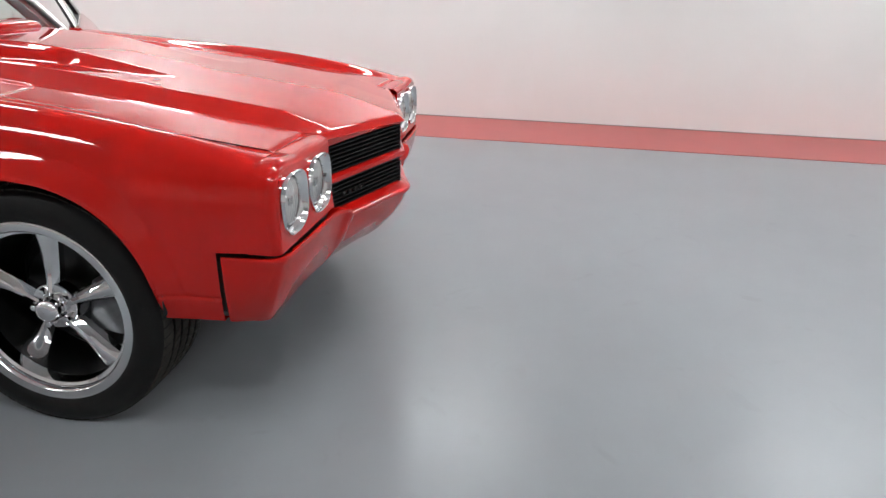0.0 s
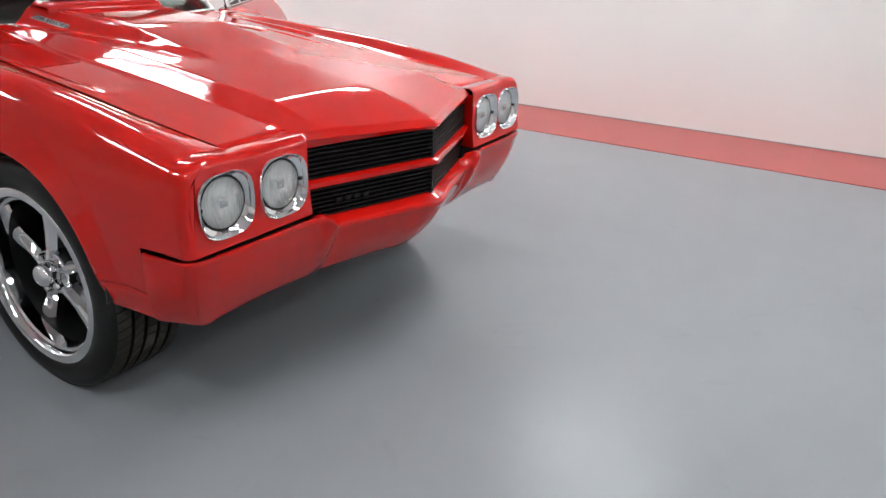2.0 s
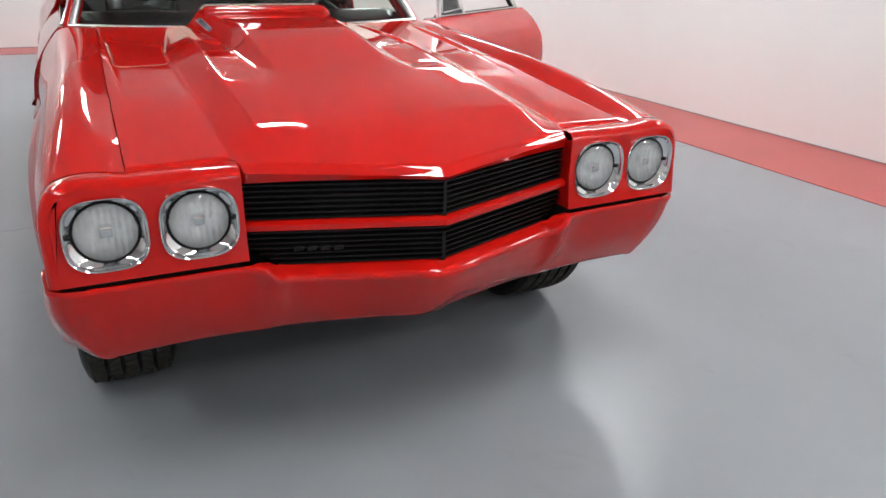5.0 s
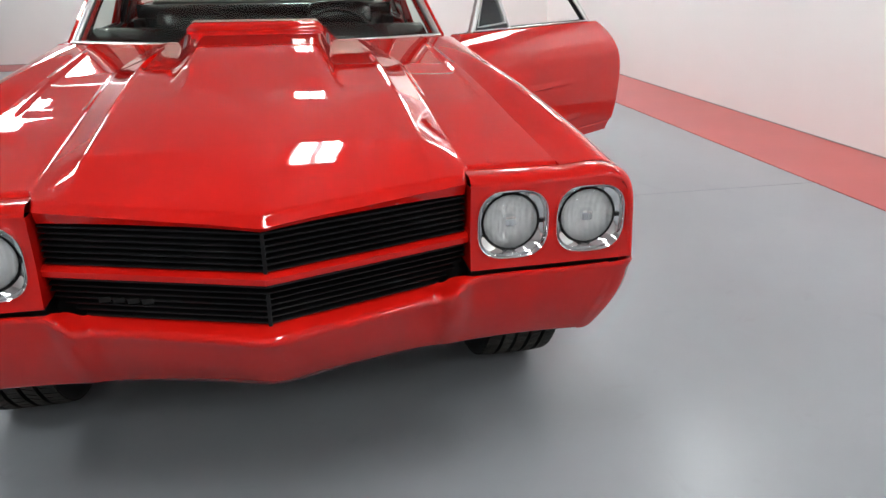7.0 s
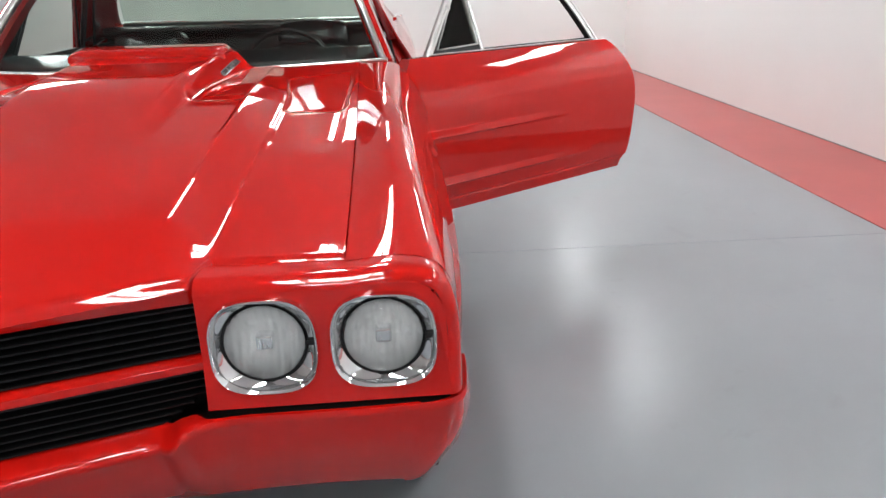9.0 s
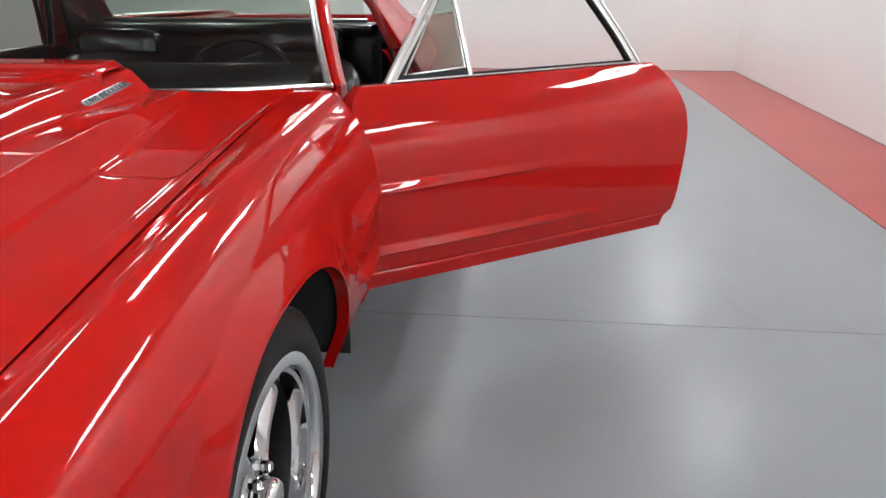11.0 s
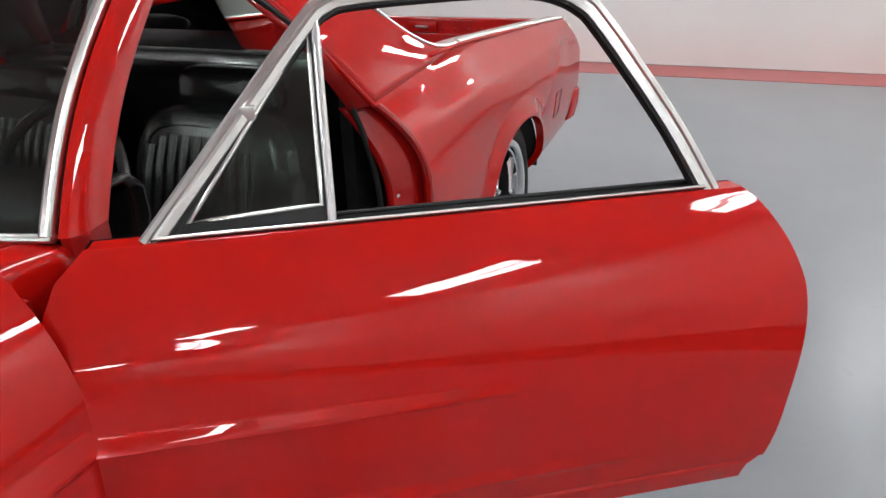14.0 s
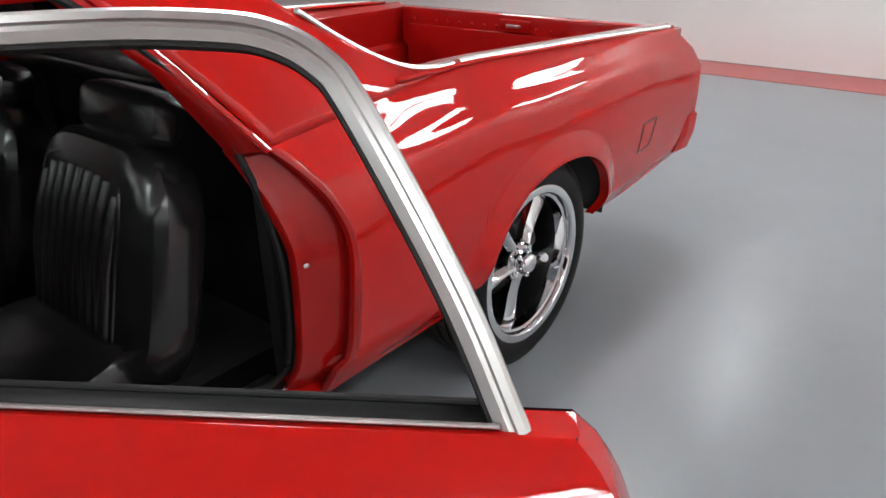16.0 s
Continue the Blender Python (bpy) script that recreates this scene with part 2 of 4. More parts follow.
slab("wall_north", (ROOM_W, ROOM_N, 0), (ROOM_E, ROOM_N + 0.2, CEIL), WALL, "plain white painted wall")
slab("wall_south", (ROOM_W, ROOM_S - 0.2, 0), (ROOM_E, ROOM_S, CEIL), WALL, "plain white painted wall")
slab("ceiling", (ROOM_W - 0.2, ROOM_S - 0.2, CEIL), (ROOM_E + 0.2, ROOM_N + 0.2, CEIL + 0.15), CEILM, "plain white ceiling")
slab("baseboard_east", (ROOM_E - 0.006, ROOM_S, 0.004), (ROOM_E, ROOM_N, 0.012), BASE, "thin dark sealant line at the wall foot")
slab("baseboard_north", (ROOM_W, ROOM_N - 0.006, 0.004), (ROOM_E - 0.006, ROOM_N, 0.012), BASE, "thin dark sealant line at the wall foot")


def ceiling_light():
    ob = new("ceiling_light")
    tagged(ob, "white four-lamp fluorescent fixture on the ceiling", "ceiling light", "ceiling lights")
    bm = bmesh.new()
    box_bm(bm, (-0.17, -0.64, -0.06), (0.17, 0.64, 0.0), 0.01)
    part("housing", bm, FIXTURE, ob)
    for x in (-0.118, -0.053, 0.053, 0.118):
        rows = [[(x + dx, y, z) for y in (-0.60, 0.60)] for dx, z in ((-0.029, -0.064), (-0.017, -0.087), (0.017, -0.087), (0.029, -0.064))]
        v, f = grid(rows, flip=True)
        mesh_part("tube", v, f, TUBE, ob)
    return ob


first = ceiling_light()
first.matrix_basis = pose(*FIXTURES[0], CEIL - 0.001)
for x, y in FIXTURES[1:]:
    copy_thing(first, pose(x, y, CEIL - 0.001))


# ---- car: shape tables ----
# half sections of the body side, from the top inner edge to the lower edge: per station y, eight points (x, z)
FENDER_Y = [-0.655, -0.35, 0.0, 0.4, 0.875]
FENDER = [[(.685, .828), (.778, .833), (.838, .813), (.863, .755), (.868, .65), (.866, .54), (.863, .47), (.858, .41)],
          [(.682, .862), (.768, .890), (.830, .858), (.872, .770), (.882, .65), (.879, .54), (.870, .46), (.855, .395)],
          [(.677, .905), (.762, .932), (.822, .892), (.870, .788), (.890, .665), (.886, .54), (.872, .45), (.850, .37)],
          [(.667, .945), (.758, .959), (.814, .917), (.864, .815), (.884, .69), (.876, .55), (.860, .455), (.838, .362)],
          [(.655, .984), (.766, .986), (.812, .951), (.862, .874), (.892, .765), (.889, .60), (.872, .465), (.834, .378)]]
DOOR_Y = [0.86, 1.4, 2.16]
DOOR = [[(.774, .984), (.784, .983), (.800, .969), (.824, .940), (.852, .899), (.872, .862), (.892, .810), (.905, .72), (.904, .58), (.893, .47), (.879, .403)],
        [(.774, .984), (.783, .983), (.799, .969), (.827, .939), (.857, .898), (.877, .862), (.897, .810), (.910, .72), (.909, .58), (.897, .47), (.882, .403)],
        [(.774, .984), (.783, .983), (.799, .969), (.828, .939), (.858, .898), (.878, .862), (.898, .810), (.909, .72), (.908, .58), (.896, .47), (.881, .403)]]
QUARTER_Y = [2.0, 2.35, 2.7, 2.98, 3.35, 3.7, 4.0, 4.32]
QUARTER = [[(.7925, .990), (.805, .968), (.834, .925), (.880, .83), (.903, .72), (.905, .58), (.890, .45), (.832, .345)],
           [(.7955, 1.030), (.808, 1.008), (.846, .943), (.885, .870), (.904, .76), (.904, .58), (.888, .448), (.832, .345)],
           [(.782, 1.060), (.800, 1.052), (.848, .975), (.892, .898), (.908, .78), (.903, .58), (.885, .445), (.835, .345)],
           [(.785, 1.050), (.806, 1.043), (.855, .965), (.897, .893), (.914, .78), (.908, .60), (.885, .45), (.840, .355)],
           [(.796, 1.037), (.818, 1.030), (.860, .962), (.896, .898), (.911, .79), (.905, .60), (.882, .46), (.845, .39)],
           [(.812, 1.023), (.836, 1.016), (.868, .955), (.892, .900), (.902, .79), (.892, .60), (.870, .48), (.842, .40)],
           [(.824, 1.010), (.848, 1.003), (.865, .935), (.882, .835), (.885, .70), (.875, .58), (.860, .49), (.838, .42)],
           [(.828, 1.000), (.848, .993), (.862, .92), (.872, .82), (.872, .70), (.862, .58), (.850, .50), (.832, .44)]]
# wheel openings: centre y, z, half length, height, squareness
ARCH_F = (0.055, 0.362, 0.424, 0.402, 2.5)
ARCH_R = (3.015, 0.345, 0.385, 0.375, 2.25)
TYRE_R = 0.364
WHEELBASE = 2.946
# rear outline of the door, height to distance along the door
DOOR_REAR = ([.38, .446, .460, .60, .75, .83, .89, .94, .97, .985, 1.0], [1.212, 1.222, 1.250, 1.266, 1.275, 1.270, 1.254, 1.230, 1.208, 1.190, 1.172])
JAMB_REAR = ([.36, .43, .445, .60, .75, .86, .94, .985, 1.0], [1.212, 1.222, 1.252, 1.272, 1.283, 1.255, 1.205, 1.165, 1.150])
DOOR_Y0, DOOR_X0 = 0.86, 0.83
JAMB_Y0 = 0.838
DOOR_M = pose(0.79, 0.88, 0, 0, 0, -55.5) @ pose(-DOOR_X0, -DOOR_Y0, 0)


def side(ys_t, table, y, s):
    """x and z of a section's point s (0 to 1) at stations y."""
    k_pts = len(table[0])
    c = pchip(ys_t, np.asarray(table).reshape(len(ys_t), -1), y).reshape(-1, k_pts, 2)
    c = np.concatenate([2 * c[:, :1] - c[:, 1:2], c, 2 * c[:, -1:] - c[:, -2:-1]], axis=1)
    t = np.clip(np.broadcast_to(s, (len(c),)) * (k_pts - 1), 0, k_pts - 1 - 1e-9)
    i = t.astype(int)
    f = (t - i)[:, None]
    k = np.arange(len(c))
    a, b, d, e = c[k, i], c[k, i + 1], c[k, i + 2], c[k, i + 3]
    p = 0.5 * (2 * b + (d - a) * f + (2 * a - 5 * b + 4 * d - e) * f ** 2 + (3 * b - a - 3 * d + e) * f ** 3)
    return p[:, 0], p[:, 1]


def cut_param(ys_t, table, y, z_cut):
    """The section parameter at which the side comes down to z_cut."""
    ss = np.linspace(0.2, 1, 160)
    out = np.ones(len(y))
    for n, (yy, zz) in enumerate(zip(y, z_cut)):
        x, z = side(ys_t, table, np.full(160, yy), ss)
        out[n] = np.interp(-zz, -z, ss) if zz > z[-1] else 1.0
    return out


def sstep(a, b, x):
    t = np.clip((x - a) / (b - a), 0, 1)
    return t * t * (3 - 2 * t)


def ramp(a, b, x, r=0.12):
    """Linear from 0 at a to 1 at b, its two corners rounded over a share r of the way."""
    t = (x - a) / (b - a)
    soft = lambda u: np.where(u <= -r, 0.0, np.where(u >= r, u, (u + r) ** 2 / (4 * r)))
    return soft(t) - soft(t - 1)


def arch_edge(arch, n):
    cy, cz, a, b, p = arch
    t = np.linspace(0, math.pi, n)
    return cy - a * np.sign(np.cos(t)) * np.abs(np.cos(t)) ** (2 / p), cz + b * np.abs(np.sin(t)) ** (2 / p)


def arch_columns(y0, y1, arch, n_side=14, n_arch=44):
    a = arch_edge(arch, n_arch)[0]
    return np.concatenate([np.linspace(y0, a[0] - 0.004, n_side), a, np.linspace(a[-1] + 0.004, y1, n_side)])


def ridges(y, z):
    """The two pressed ridges that run back from the front wheel and die out on the door."""
    out = np.zeros_like(z)
    for zl, end in ((0.706, 1.70), (0.518, 1.86)):
        a = 0.017 * np.clip((end - y) / 0.75, 0, 1) ** 0.9
        dz = z - zl
        out += np.where(dz > 0, a * np.clip(1 - dz / 0.026, 0, 1), a * np.clip(1 + dz / 0.006, 0, 1))
    return out - 0.005 * np.exp(-((z - 0.454) / 0.004) ** 2)


def fender_shape(y, z):
    """Blunt front ends of the two ridges on the fender, and the valance seam."""
    out = np.zeros_like(z)
    for zl, y0 in ((0.706, 0.575), (0.520, 0.640)):
        a = 0.022 * sstep(y0, y0 + 0.028, y + 0.6 * (z - zl))
        dz = z - zl
        out = out + np.where(dz > 0, a * np.clip(1 - dz / 0.045, 0, 1), a * np.clip(1 + dz / 0.012, 0, 1))
    return out * (1 - 0.45 * sstep(0.70, 0.86, y)) + valance_line(y, z)


def valance_line(y, z):
    """A shallow seam low on the fender ahead of the wheel."""
    return -0.004 * np.exp(-((z - 0.472) / 0.005) ** 2) * (y < -0.33)


def body_side(name, ys_t, table, cols, arch, rows, mirror, parent, label="", warp=None, extra=None, thick=0.05, flange=False, flare=(0.016, 0.05)):
    cols = np.asarray(cols, float)
    zc = np.full(len(cols), -1.0)
    if arch:
        inside = np.abs(cols - arch[0]) <= arch[2] + 1e-6
        k = np.minimum(1, np.abs(cols[inside] - arch[0]) / arch[2])
        zc[inside] = arch[1] + arch[3] * (1 - k ** arch[4]) ** (1 / arch[4])
    smax = cut_param(ys_t, table, cols, zc)
    P = []
    for r in np.linspace(0, 1, rows):
        y = cols.copy()
        x, z = side(ys_t, table, y, smax * r)
        if warp:
            y = warp(y, z)
            x, z = side(ys_t, table, y, smax * r)
        if arch:
            q = (np.abs((y - arch[0]) / arch[2]) ** arch[4] + np.abs((z - arch[1]) / arch[3]) ** arch[4]) ** (1 / arch[4])
            d = np.maximum(q - 1, 0) * 0.39
            x = x + (flare[0] * (1 - ramp(0.008, flare[1], d, 0.10))) * sstep(0.36, 0.50, z)
        if extra:
            x = x + extra(y, z)
        P.append(np.stack([x, y, z], 1))
    if flange:
        top = P[0].copy()
        P = [top + np.array([-0.014, 0, -0.009]), top + np.array([0, 0, -0.005])] + P
    last = P[-1].copy()
    for dx in (0.012, thick):
        q = last.copy()
        q[:, 0] -= dx
        q[:, 2] += 0.002 if dx < 0.02 else 0.0
        P.append(q)
    P = np.array(P)
    if mirror:
        P[:, :, 0] *= -1
    v, f = grid(P, flip=mirror)
    return mesh_part(name, v, f, RED, parent, label, angle=50)


car = new("pickup_car")
tagged(car, "glossy red classic coupe pickup with driver door open", "car")


# ---- car: front fenders, quarters, doors ----
def q_warp(y, z):
    front = JAMB_Y0 + pchip(*JAMB_REAR, z)
    rear = np.interp(z, [.42, .50, .60, .82, .90, 1.0, 1.06], [4.20, 4.27, 4.305, 4.275, 4.17, 3.97, 3.90])
    t = np.clip((y - 2.10) / 0.35, 0, 1)
    y = np.where(y < 2.45, front + (2.45 - front) * t, y)
    t = np.clip((y - 3.5) / (4.32 - 3.5), 0, 1)
    return np.where(y > 3.5, 3.5 + (rear - 3.5) * t, y)


def d_warp(y, z):
    rear = DOOR_Y0 + pchip(*DOOR_REAR, z)
    front = DOOR_Y0 + np.interp(z, [.36, .88, .95, .985], [.012, .016, .045, .085])
    t = (y - 0.86) / (2.16 - 0.86)
    return front + (rear - front) * t


def f_warp(y, z):
    front = np.where(z > 0.608, -0.64, -0.538)
    return np.where(y < -0.40, -0.40 + (y + 0.40) * (front + 0.40) / (-0.64 + 0.40), y)


for mir in (False, True):
    body_side("front_fender", FENDER_Y, FENDER, arch_columns(-0.64, 0.868, ARCH_F, 34, 60), ARCH_F, 180, mir, car, warp=f_warp, extra=fender_shape, flange=True, thick=0.03, flare=(0.018, 0.068))
    body_side("rear_quarter_panel", QUARTER_Y, QUARTER,
              np.concatenate([np.linspace(2.10, 2.45, 14)[:-1], arch_columns(2.45, 3.5, ARCH_R, 8, 60), np.linspace(3.52, 4.32, 22)]),
              ARCH_R, 90, mir, car, warp=q_warp, thick=0.035, flare=(0.026, 0.085))


# ---- car: hood ----
def hood_front(ax):
    v = -0.838 + 0.325 * ax
    return np.where(ax < 0.442, v, v + (-0.640 - v) * sstep(0.442, 0.466, ax))


def hood_rear(ax):
    return 0.815 + 0.10 * (ax / 0.66) ** 2


def hood_edge(y):
    return np.interp(y, [-0.655, -0.35, 0, 0.4, 0.9], [0.6825, 0.6795, 0.6745, 0.6645, 0.6525])


def hood_z(x, y):
    ax = np.abs(x)
    edge = pchip([-0.84, -0.655, -0.35, 0.0, 0.4, 0.95], [0.806, .829, .863, .906, .946, .986], y)
    z = edge + 0.001
    z = z + 0.011 * (1 - (ax / 0.68) ** 2) * sstep(-0.84, -0.2, y) * (1 - 0.7 * sstep(0.35, 0.85, y))
    # raised centre: a flat top between two sloping flanks, folded down to the grille along a straight crease
    wi = pchip([-0.84, -0.60, 0.0, 0.45, 0.92], [0.376, 0.374, 0.376, 0.370, 0.365], y)
    wo = pchip([-0.84, -0.60, 0.30, 0.56, 0.92], [0.448, 0.458, 0.460, 0.430, 0.385], y)
    front = -0.838 + 0.325 * np.minimum(ax, 0.442)
    rise = 0.034 * ramp(0, 1, (y - front) / (-0.53 - front), 0.06) * (1 - ramp(0.30, 0.95, y, 0.3))
    z = z + rise * (1 - ramp(wi, wo, ax, 0.06))
    # centre fold, dying out before the scoop
    z = z + 0.016 * np.maximum(wi - ax, 0) * sstep(-0.84, -0.60, y) * (1 - sstep(-0.15, 0.15, y))
    z = z + 0.022 * np.maximum(0.20 - ax, 0) * (1 - sstep(-0.62, -0.50, y)) * sstep(-0.84, -0.78, y)
    # shallow pockets ahead of the windshield, on both sides of each flank
    k = np.clip((ax - 0.550) / 0.095, -1, 1)
    outer = sstep(wo + 0.004, wo + 0.020, ax) * (1 - sstep(0.628, 0.648, ax)) * (0.4 * ramp(-0.14, -0.05, y - 0.05 * np.abs(k) ** 6) + 0.6 * ramp(0.205, 0.225, y - 0.06 * np.abs(k) ** 6))
    k = np.clip((ax - 0.295) / 0.08, -1, 1)
    inner = sstep(0.205, 0.225, ax) * (1 - sstep(wi - 0.012, wi, ax)) * (0.4 * ramp(-0.15, -0.06, y - 0.05 * np.abs(k) ** 6) + 0.6 * ramp(0.215, 0.235, y - 0.05 * np.abs(k) ** 6))
    z = z - (0.009 * outer + 0.009 * inner) * (1 - sstep(0.40, 0.90, y))
    ws = pchip([-0.05, 0.35, 0.66, 0.87], [0.212, 0.226, 0.250, 0.282], y)
    sc = 0.036 * ramp(-0.10, 0.30, y) + 0.024 * ramp(0.30, 0.80, y)
    z = z + sc * (1 - ramp(ws - 0.022, ws + 0.026, np.abs(x + 0.02), 0.2))
    lip = sstep(0.0, 0.030, y - hood_front(ax))
    return z - 0.014 * (1 - lip) ** 2


cx = np.concatenate([np.linspace(0, 0.20, 16)[:-1], np.linspace(0.20, 0.352, 24)[:-1], np.linspace(0.352, 0.50, 46)[:-1], np.linspace(0.50, 0.678, 34)])
cx = np.concatenate([-cx[:0:-1], cx])
P = []
for t in np.concatenate([np.linspace(0, 0.05, 14)[:-1], np.linspace(0.05, 1, 170)]):
    ax = np.abs(cx)
    y = hood_front(ax) + (hood_rear(ax) - hood_front(ax)) * t
    x = cx * np.where(ax > 0.47, 1 + (hood_edge(y) / 0.678 - 1) * (ax - 0.47) / 0.208, 1)
    P.append(np.stack([x, y, hood_z(x, y)], 1))
fr = P[0].copy()
fr[:, 2] -= 0.010 + 0.016 * np.clip(np.abs(cx) / 0.44, 0, 1) ** 2
fr[:, 1] += 0.010
P = [fr] + P
re = P[-1].copy()
re[:, 2] -= 0.03
P.append(re)
v, f = grid(P)
hood = mesh_part("hood", v, f, RED, car, "red hood with a raised centre and a cowl scoop", angle=60)

# raised flap along the rear of the scoop: a rounded plate with a blunt front face
P = []
for dy, dz in ((0.0, -0.012), (0.0, 0.004), (0.006, 0.016), (0.018, 0.021), (0.05, 0.024), (0.105, 0.026), (0.112, 0.020), (0.112, -0.015)):
    row = []
    for u in np.linspace(-1, 1, 33):
        end = 1 - abs(u) ** 40
        y = 0.690 + dy + 0.010 * (1 - end)
        z = float(hood_z(np.zeros(1), np.array([y]))[0])
        row.append((0.250 * u - 0.024, y, z + (dz if dz < 0.003 else dz * (0.35 + 0.65 * end))))
    P.append(row)
v, f = grid(P)
mesh_part("scoop_flap", v, f, RED, hood, angle=50)


def text_part(name, body, size, m, mat, parent, label="", depth=0.0015):
    cu = bpy.data.curves.new(name, "FONT")
    cu.body, cu.size, cu.extrude, cu.align_x = body, size, depth, "CENTER"
    tmp = bpy.data.objects.new(name, cu)
    me = bpy.data.meshes.new_from_object(tmp)
    bpy.data.objects.remove(tmp)
    me.materials.append(mat)
    ob = new(name, me)
    ob.parent = parent
    ob.matrix_basis = m
    if label:
        tagged(ob, label)
    return ob


for sx in (-1, 1):
    x, y = 0.240, 0.68
    gx = float(hood_z(np.array([x + 0.02]), np.array([y]))[0] - hood_z(np.array([x - 0.02]), np.array([y]))[0]) / 0.04
    gy = float(hood_z(np.array([x]), np.array([y + 0.05]))[0] - hood_z(np.array([x]), np.array([y - 0.05]))[0]) / 0.1
    along = Vector((sx * 0.055, 1, gy + 0.055 * gx)).normalized() * sx
    up = Vector((-sx, 0, -gx)).normalized()
    nrm = along.cross(up).normalized()
    up = nrm.cross(along)
    m = Matrix((along, up, nrm)).transposed().to_4x4()
    bx = x if sx > 0 else -x - 0.04
    m.translation = Vector((bx, y, float(hood_z(np.array([bx]), np.array([y]))[0]))) + nrm * 0.003
    bar = box("scoop_badge", (-0.150, -0.010, -0.004), (0.150, 0.010, -0.001), STEEL, hood, "narrow chrome scoop badge with raised capitals", 0.001, matrix=m)
    text_part("badge_letters", "COWL INDUCTION", 0.022, Matrix.Translation((0, -0.0078, 0)), GREY, bar, depth=0.0012)


# ---- car: headlamp panels, lamps, grille, bumper ----
sec_x, sec_z = side(FENDER_Y, FENDER, np.full(400, -0.64), np.linspace(0, 1, 400))
keep = int(np.argmax(sec_z < 0.608))
ROLL = 0.022
# outline of the panel's back edge: along the hood, then the fender's own section round the corner and down
OUT_X = np.concatenate([np.linspace(0.453, sec_x[0], 12)[:-1], sec_x[:keep:4]])
OUT_Z = np.concatenate([np.full(11, sec_z[0]), sec_z[:keep:4]]) - 0.001
_tx, _tz = np.gradient(OUT_X), np.gradient(OUT_Z)
_tl = np.hypot(_tx, _tz)
IN_X, IN_Z = OUT_X + ROLL * _tz / _tl, OUT_Z - ROLL * _tx / _tl
_k = int(np.argmax(IN_X))
PT_X, PT_Z = IN_X[:_k + 1], IN_Z[:_k + 1]
PS_X, PS_Z = IN_X[:_k - 1:-1], IN_Z[:_k - 1:-1]


def panel_y(x, z):
    """Front surface of the headlamp panel; it leans forward a little at its foot."""
    return -0.707 + 0.008 * (x - 0.455) / 0.4 - 0.012 * (1 - np.clip((z - 0.60) / 0.1, 0, 1))


LAMPS = [0.552, 0.742]
LAMP_Z, BEZ = 0.716, 0.0855


def panel_top(x):
    return float(np.interp(x, PT_X, PT_Z))


def super_r(a, h=BEZ, p=3.0):
    return h / (abs(math.cos(a)) ** p + abs(math.sin(a) / 0.965) ** p) ** (1 / p)


def headlamp_panel(sx):
    z0, z1, x0, x1 = 0.610, 0.806, 0.453, float(IN_X.max())
    splits = [x0, (LAMPS[0] + LAMPS[1]) / 2, x1]
    verts, faces = [], []
    n = 72
    for i, lx in enumerate(LAMPS):
        a0, a1 = splits[i], splits[i + 1]
        rings = []
        angles = [2 * math.pi * (k + 0.5) / n for k in range(n)]
        for ex in (a0, a1):
            for ez in (z0, z1):
                corner = math.atan2(ez - LAMP_Z, ex - lx) % (2 * math.pi)
                angles[min(range(n), key=lambda q: abs(angles[q] - corner))] = corner
        for t in np.linspace(0, 1, 8):
            ring = []
            for a in angles:
                c, s = math.cos(a), math.sin(a)
                bx = ((a1 - lx) if c > 0 else (lx - a0)) / max(abs(c), 1e-6)
                bz = ((z1 - LAMP_Z) if s > 0 else (LAMP_Z - z0)) / max(abs(s), 1e-6)
                rr = min(bx, bz)
                r = super_r(a) * (1 - t) + rr * t
                x, z = lx + r * c, LAMP_Z + r * s
                if c > 0 and i == 1:
                    x = lx + (x - lx) * (1 + t * (float(np.interp(z, PS_Z, PS_X)) - x1) / (x1 - lx))
                if s > 0:
                    z = LAMP_Z + (z - LAMP_Z) * (1 + t * (panel_top(x) - z1) / (z1 - LAMP_Z))
                ring.append((x, z))
            rings.append(ring)
        base = len(verts)
        for ring in rings:
            for x, z in ring:
                verts.append((sx * x, float(panel_y(np.float64(x), np.float64(z))), z))
        for j in range(7):
            for k in range(n):
                q = (base + j * n + k, base + j * n + (k + 1) % n, base + (j + 1) * n + (k + 1) % n, base + (j + 1) * n + k)
                faces.append(q if sx < 0 else q[::-1])
    # top return to the hood, side return to the fender, inner side
    def strip(rows):
        b = len(verts)
        vv, ff = grid(rows)
        verts.extend([tuple(p) for p in vv])
        faces.extend([tuple(b + i for i in q) for q in ff])
    rows = []
    for a in np.linspace(0, math.pi / 2, 9):
        w, dy = math.sin(a), 0.030 * (1 - math.cos(a))
        rows.append([(sx * (ix + (qx - ix) * w), panel_y(ix, iz) + dy, iz + (qz - iz) * w) for ix, iz, qx, qz in zip(IN_X, IN_Z, OUT_X, OUT_Z)])
    rows.append([(sx * qx, -0.6425, qz) for qx, qz in zip(OUT_X, OUT_Z)])
    rows.append([(sx * qx, -0.625, qz - 0.002) for qx, qz in zip(OUT_X, OUT_Z)])
    strip(rows)
    zs = np.linspace(z0, z1, 20)
    strip([[(sx * x0, panel_y(x0, z), z) for z in zs], [(sx * x0, -0.60, z) for z in zs]])
    xs = np.linspace(x0, x1, 30)
    strip([[(sx * x, panel_y(x, z0), z0) for x in xs], [(sx * x, -0.60, z0) for x in xs]])
    return mesh_part("headlamp_panel", verts, faces, RED, car, angle=40)


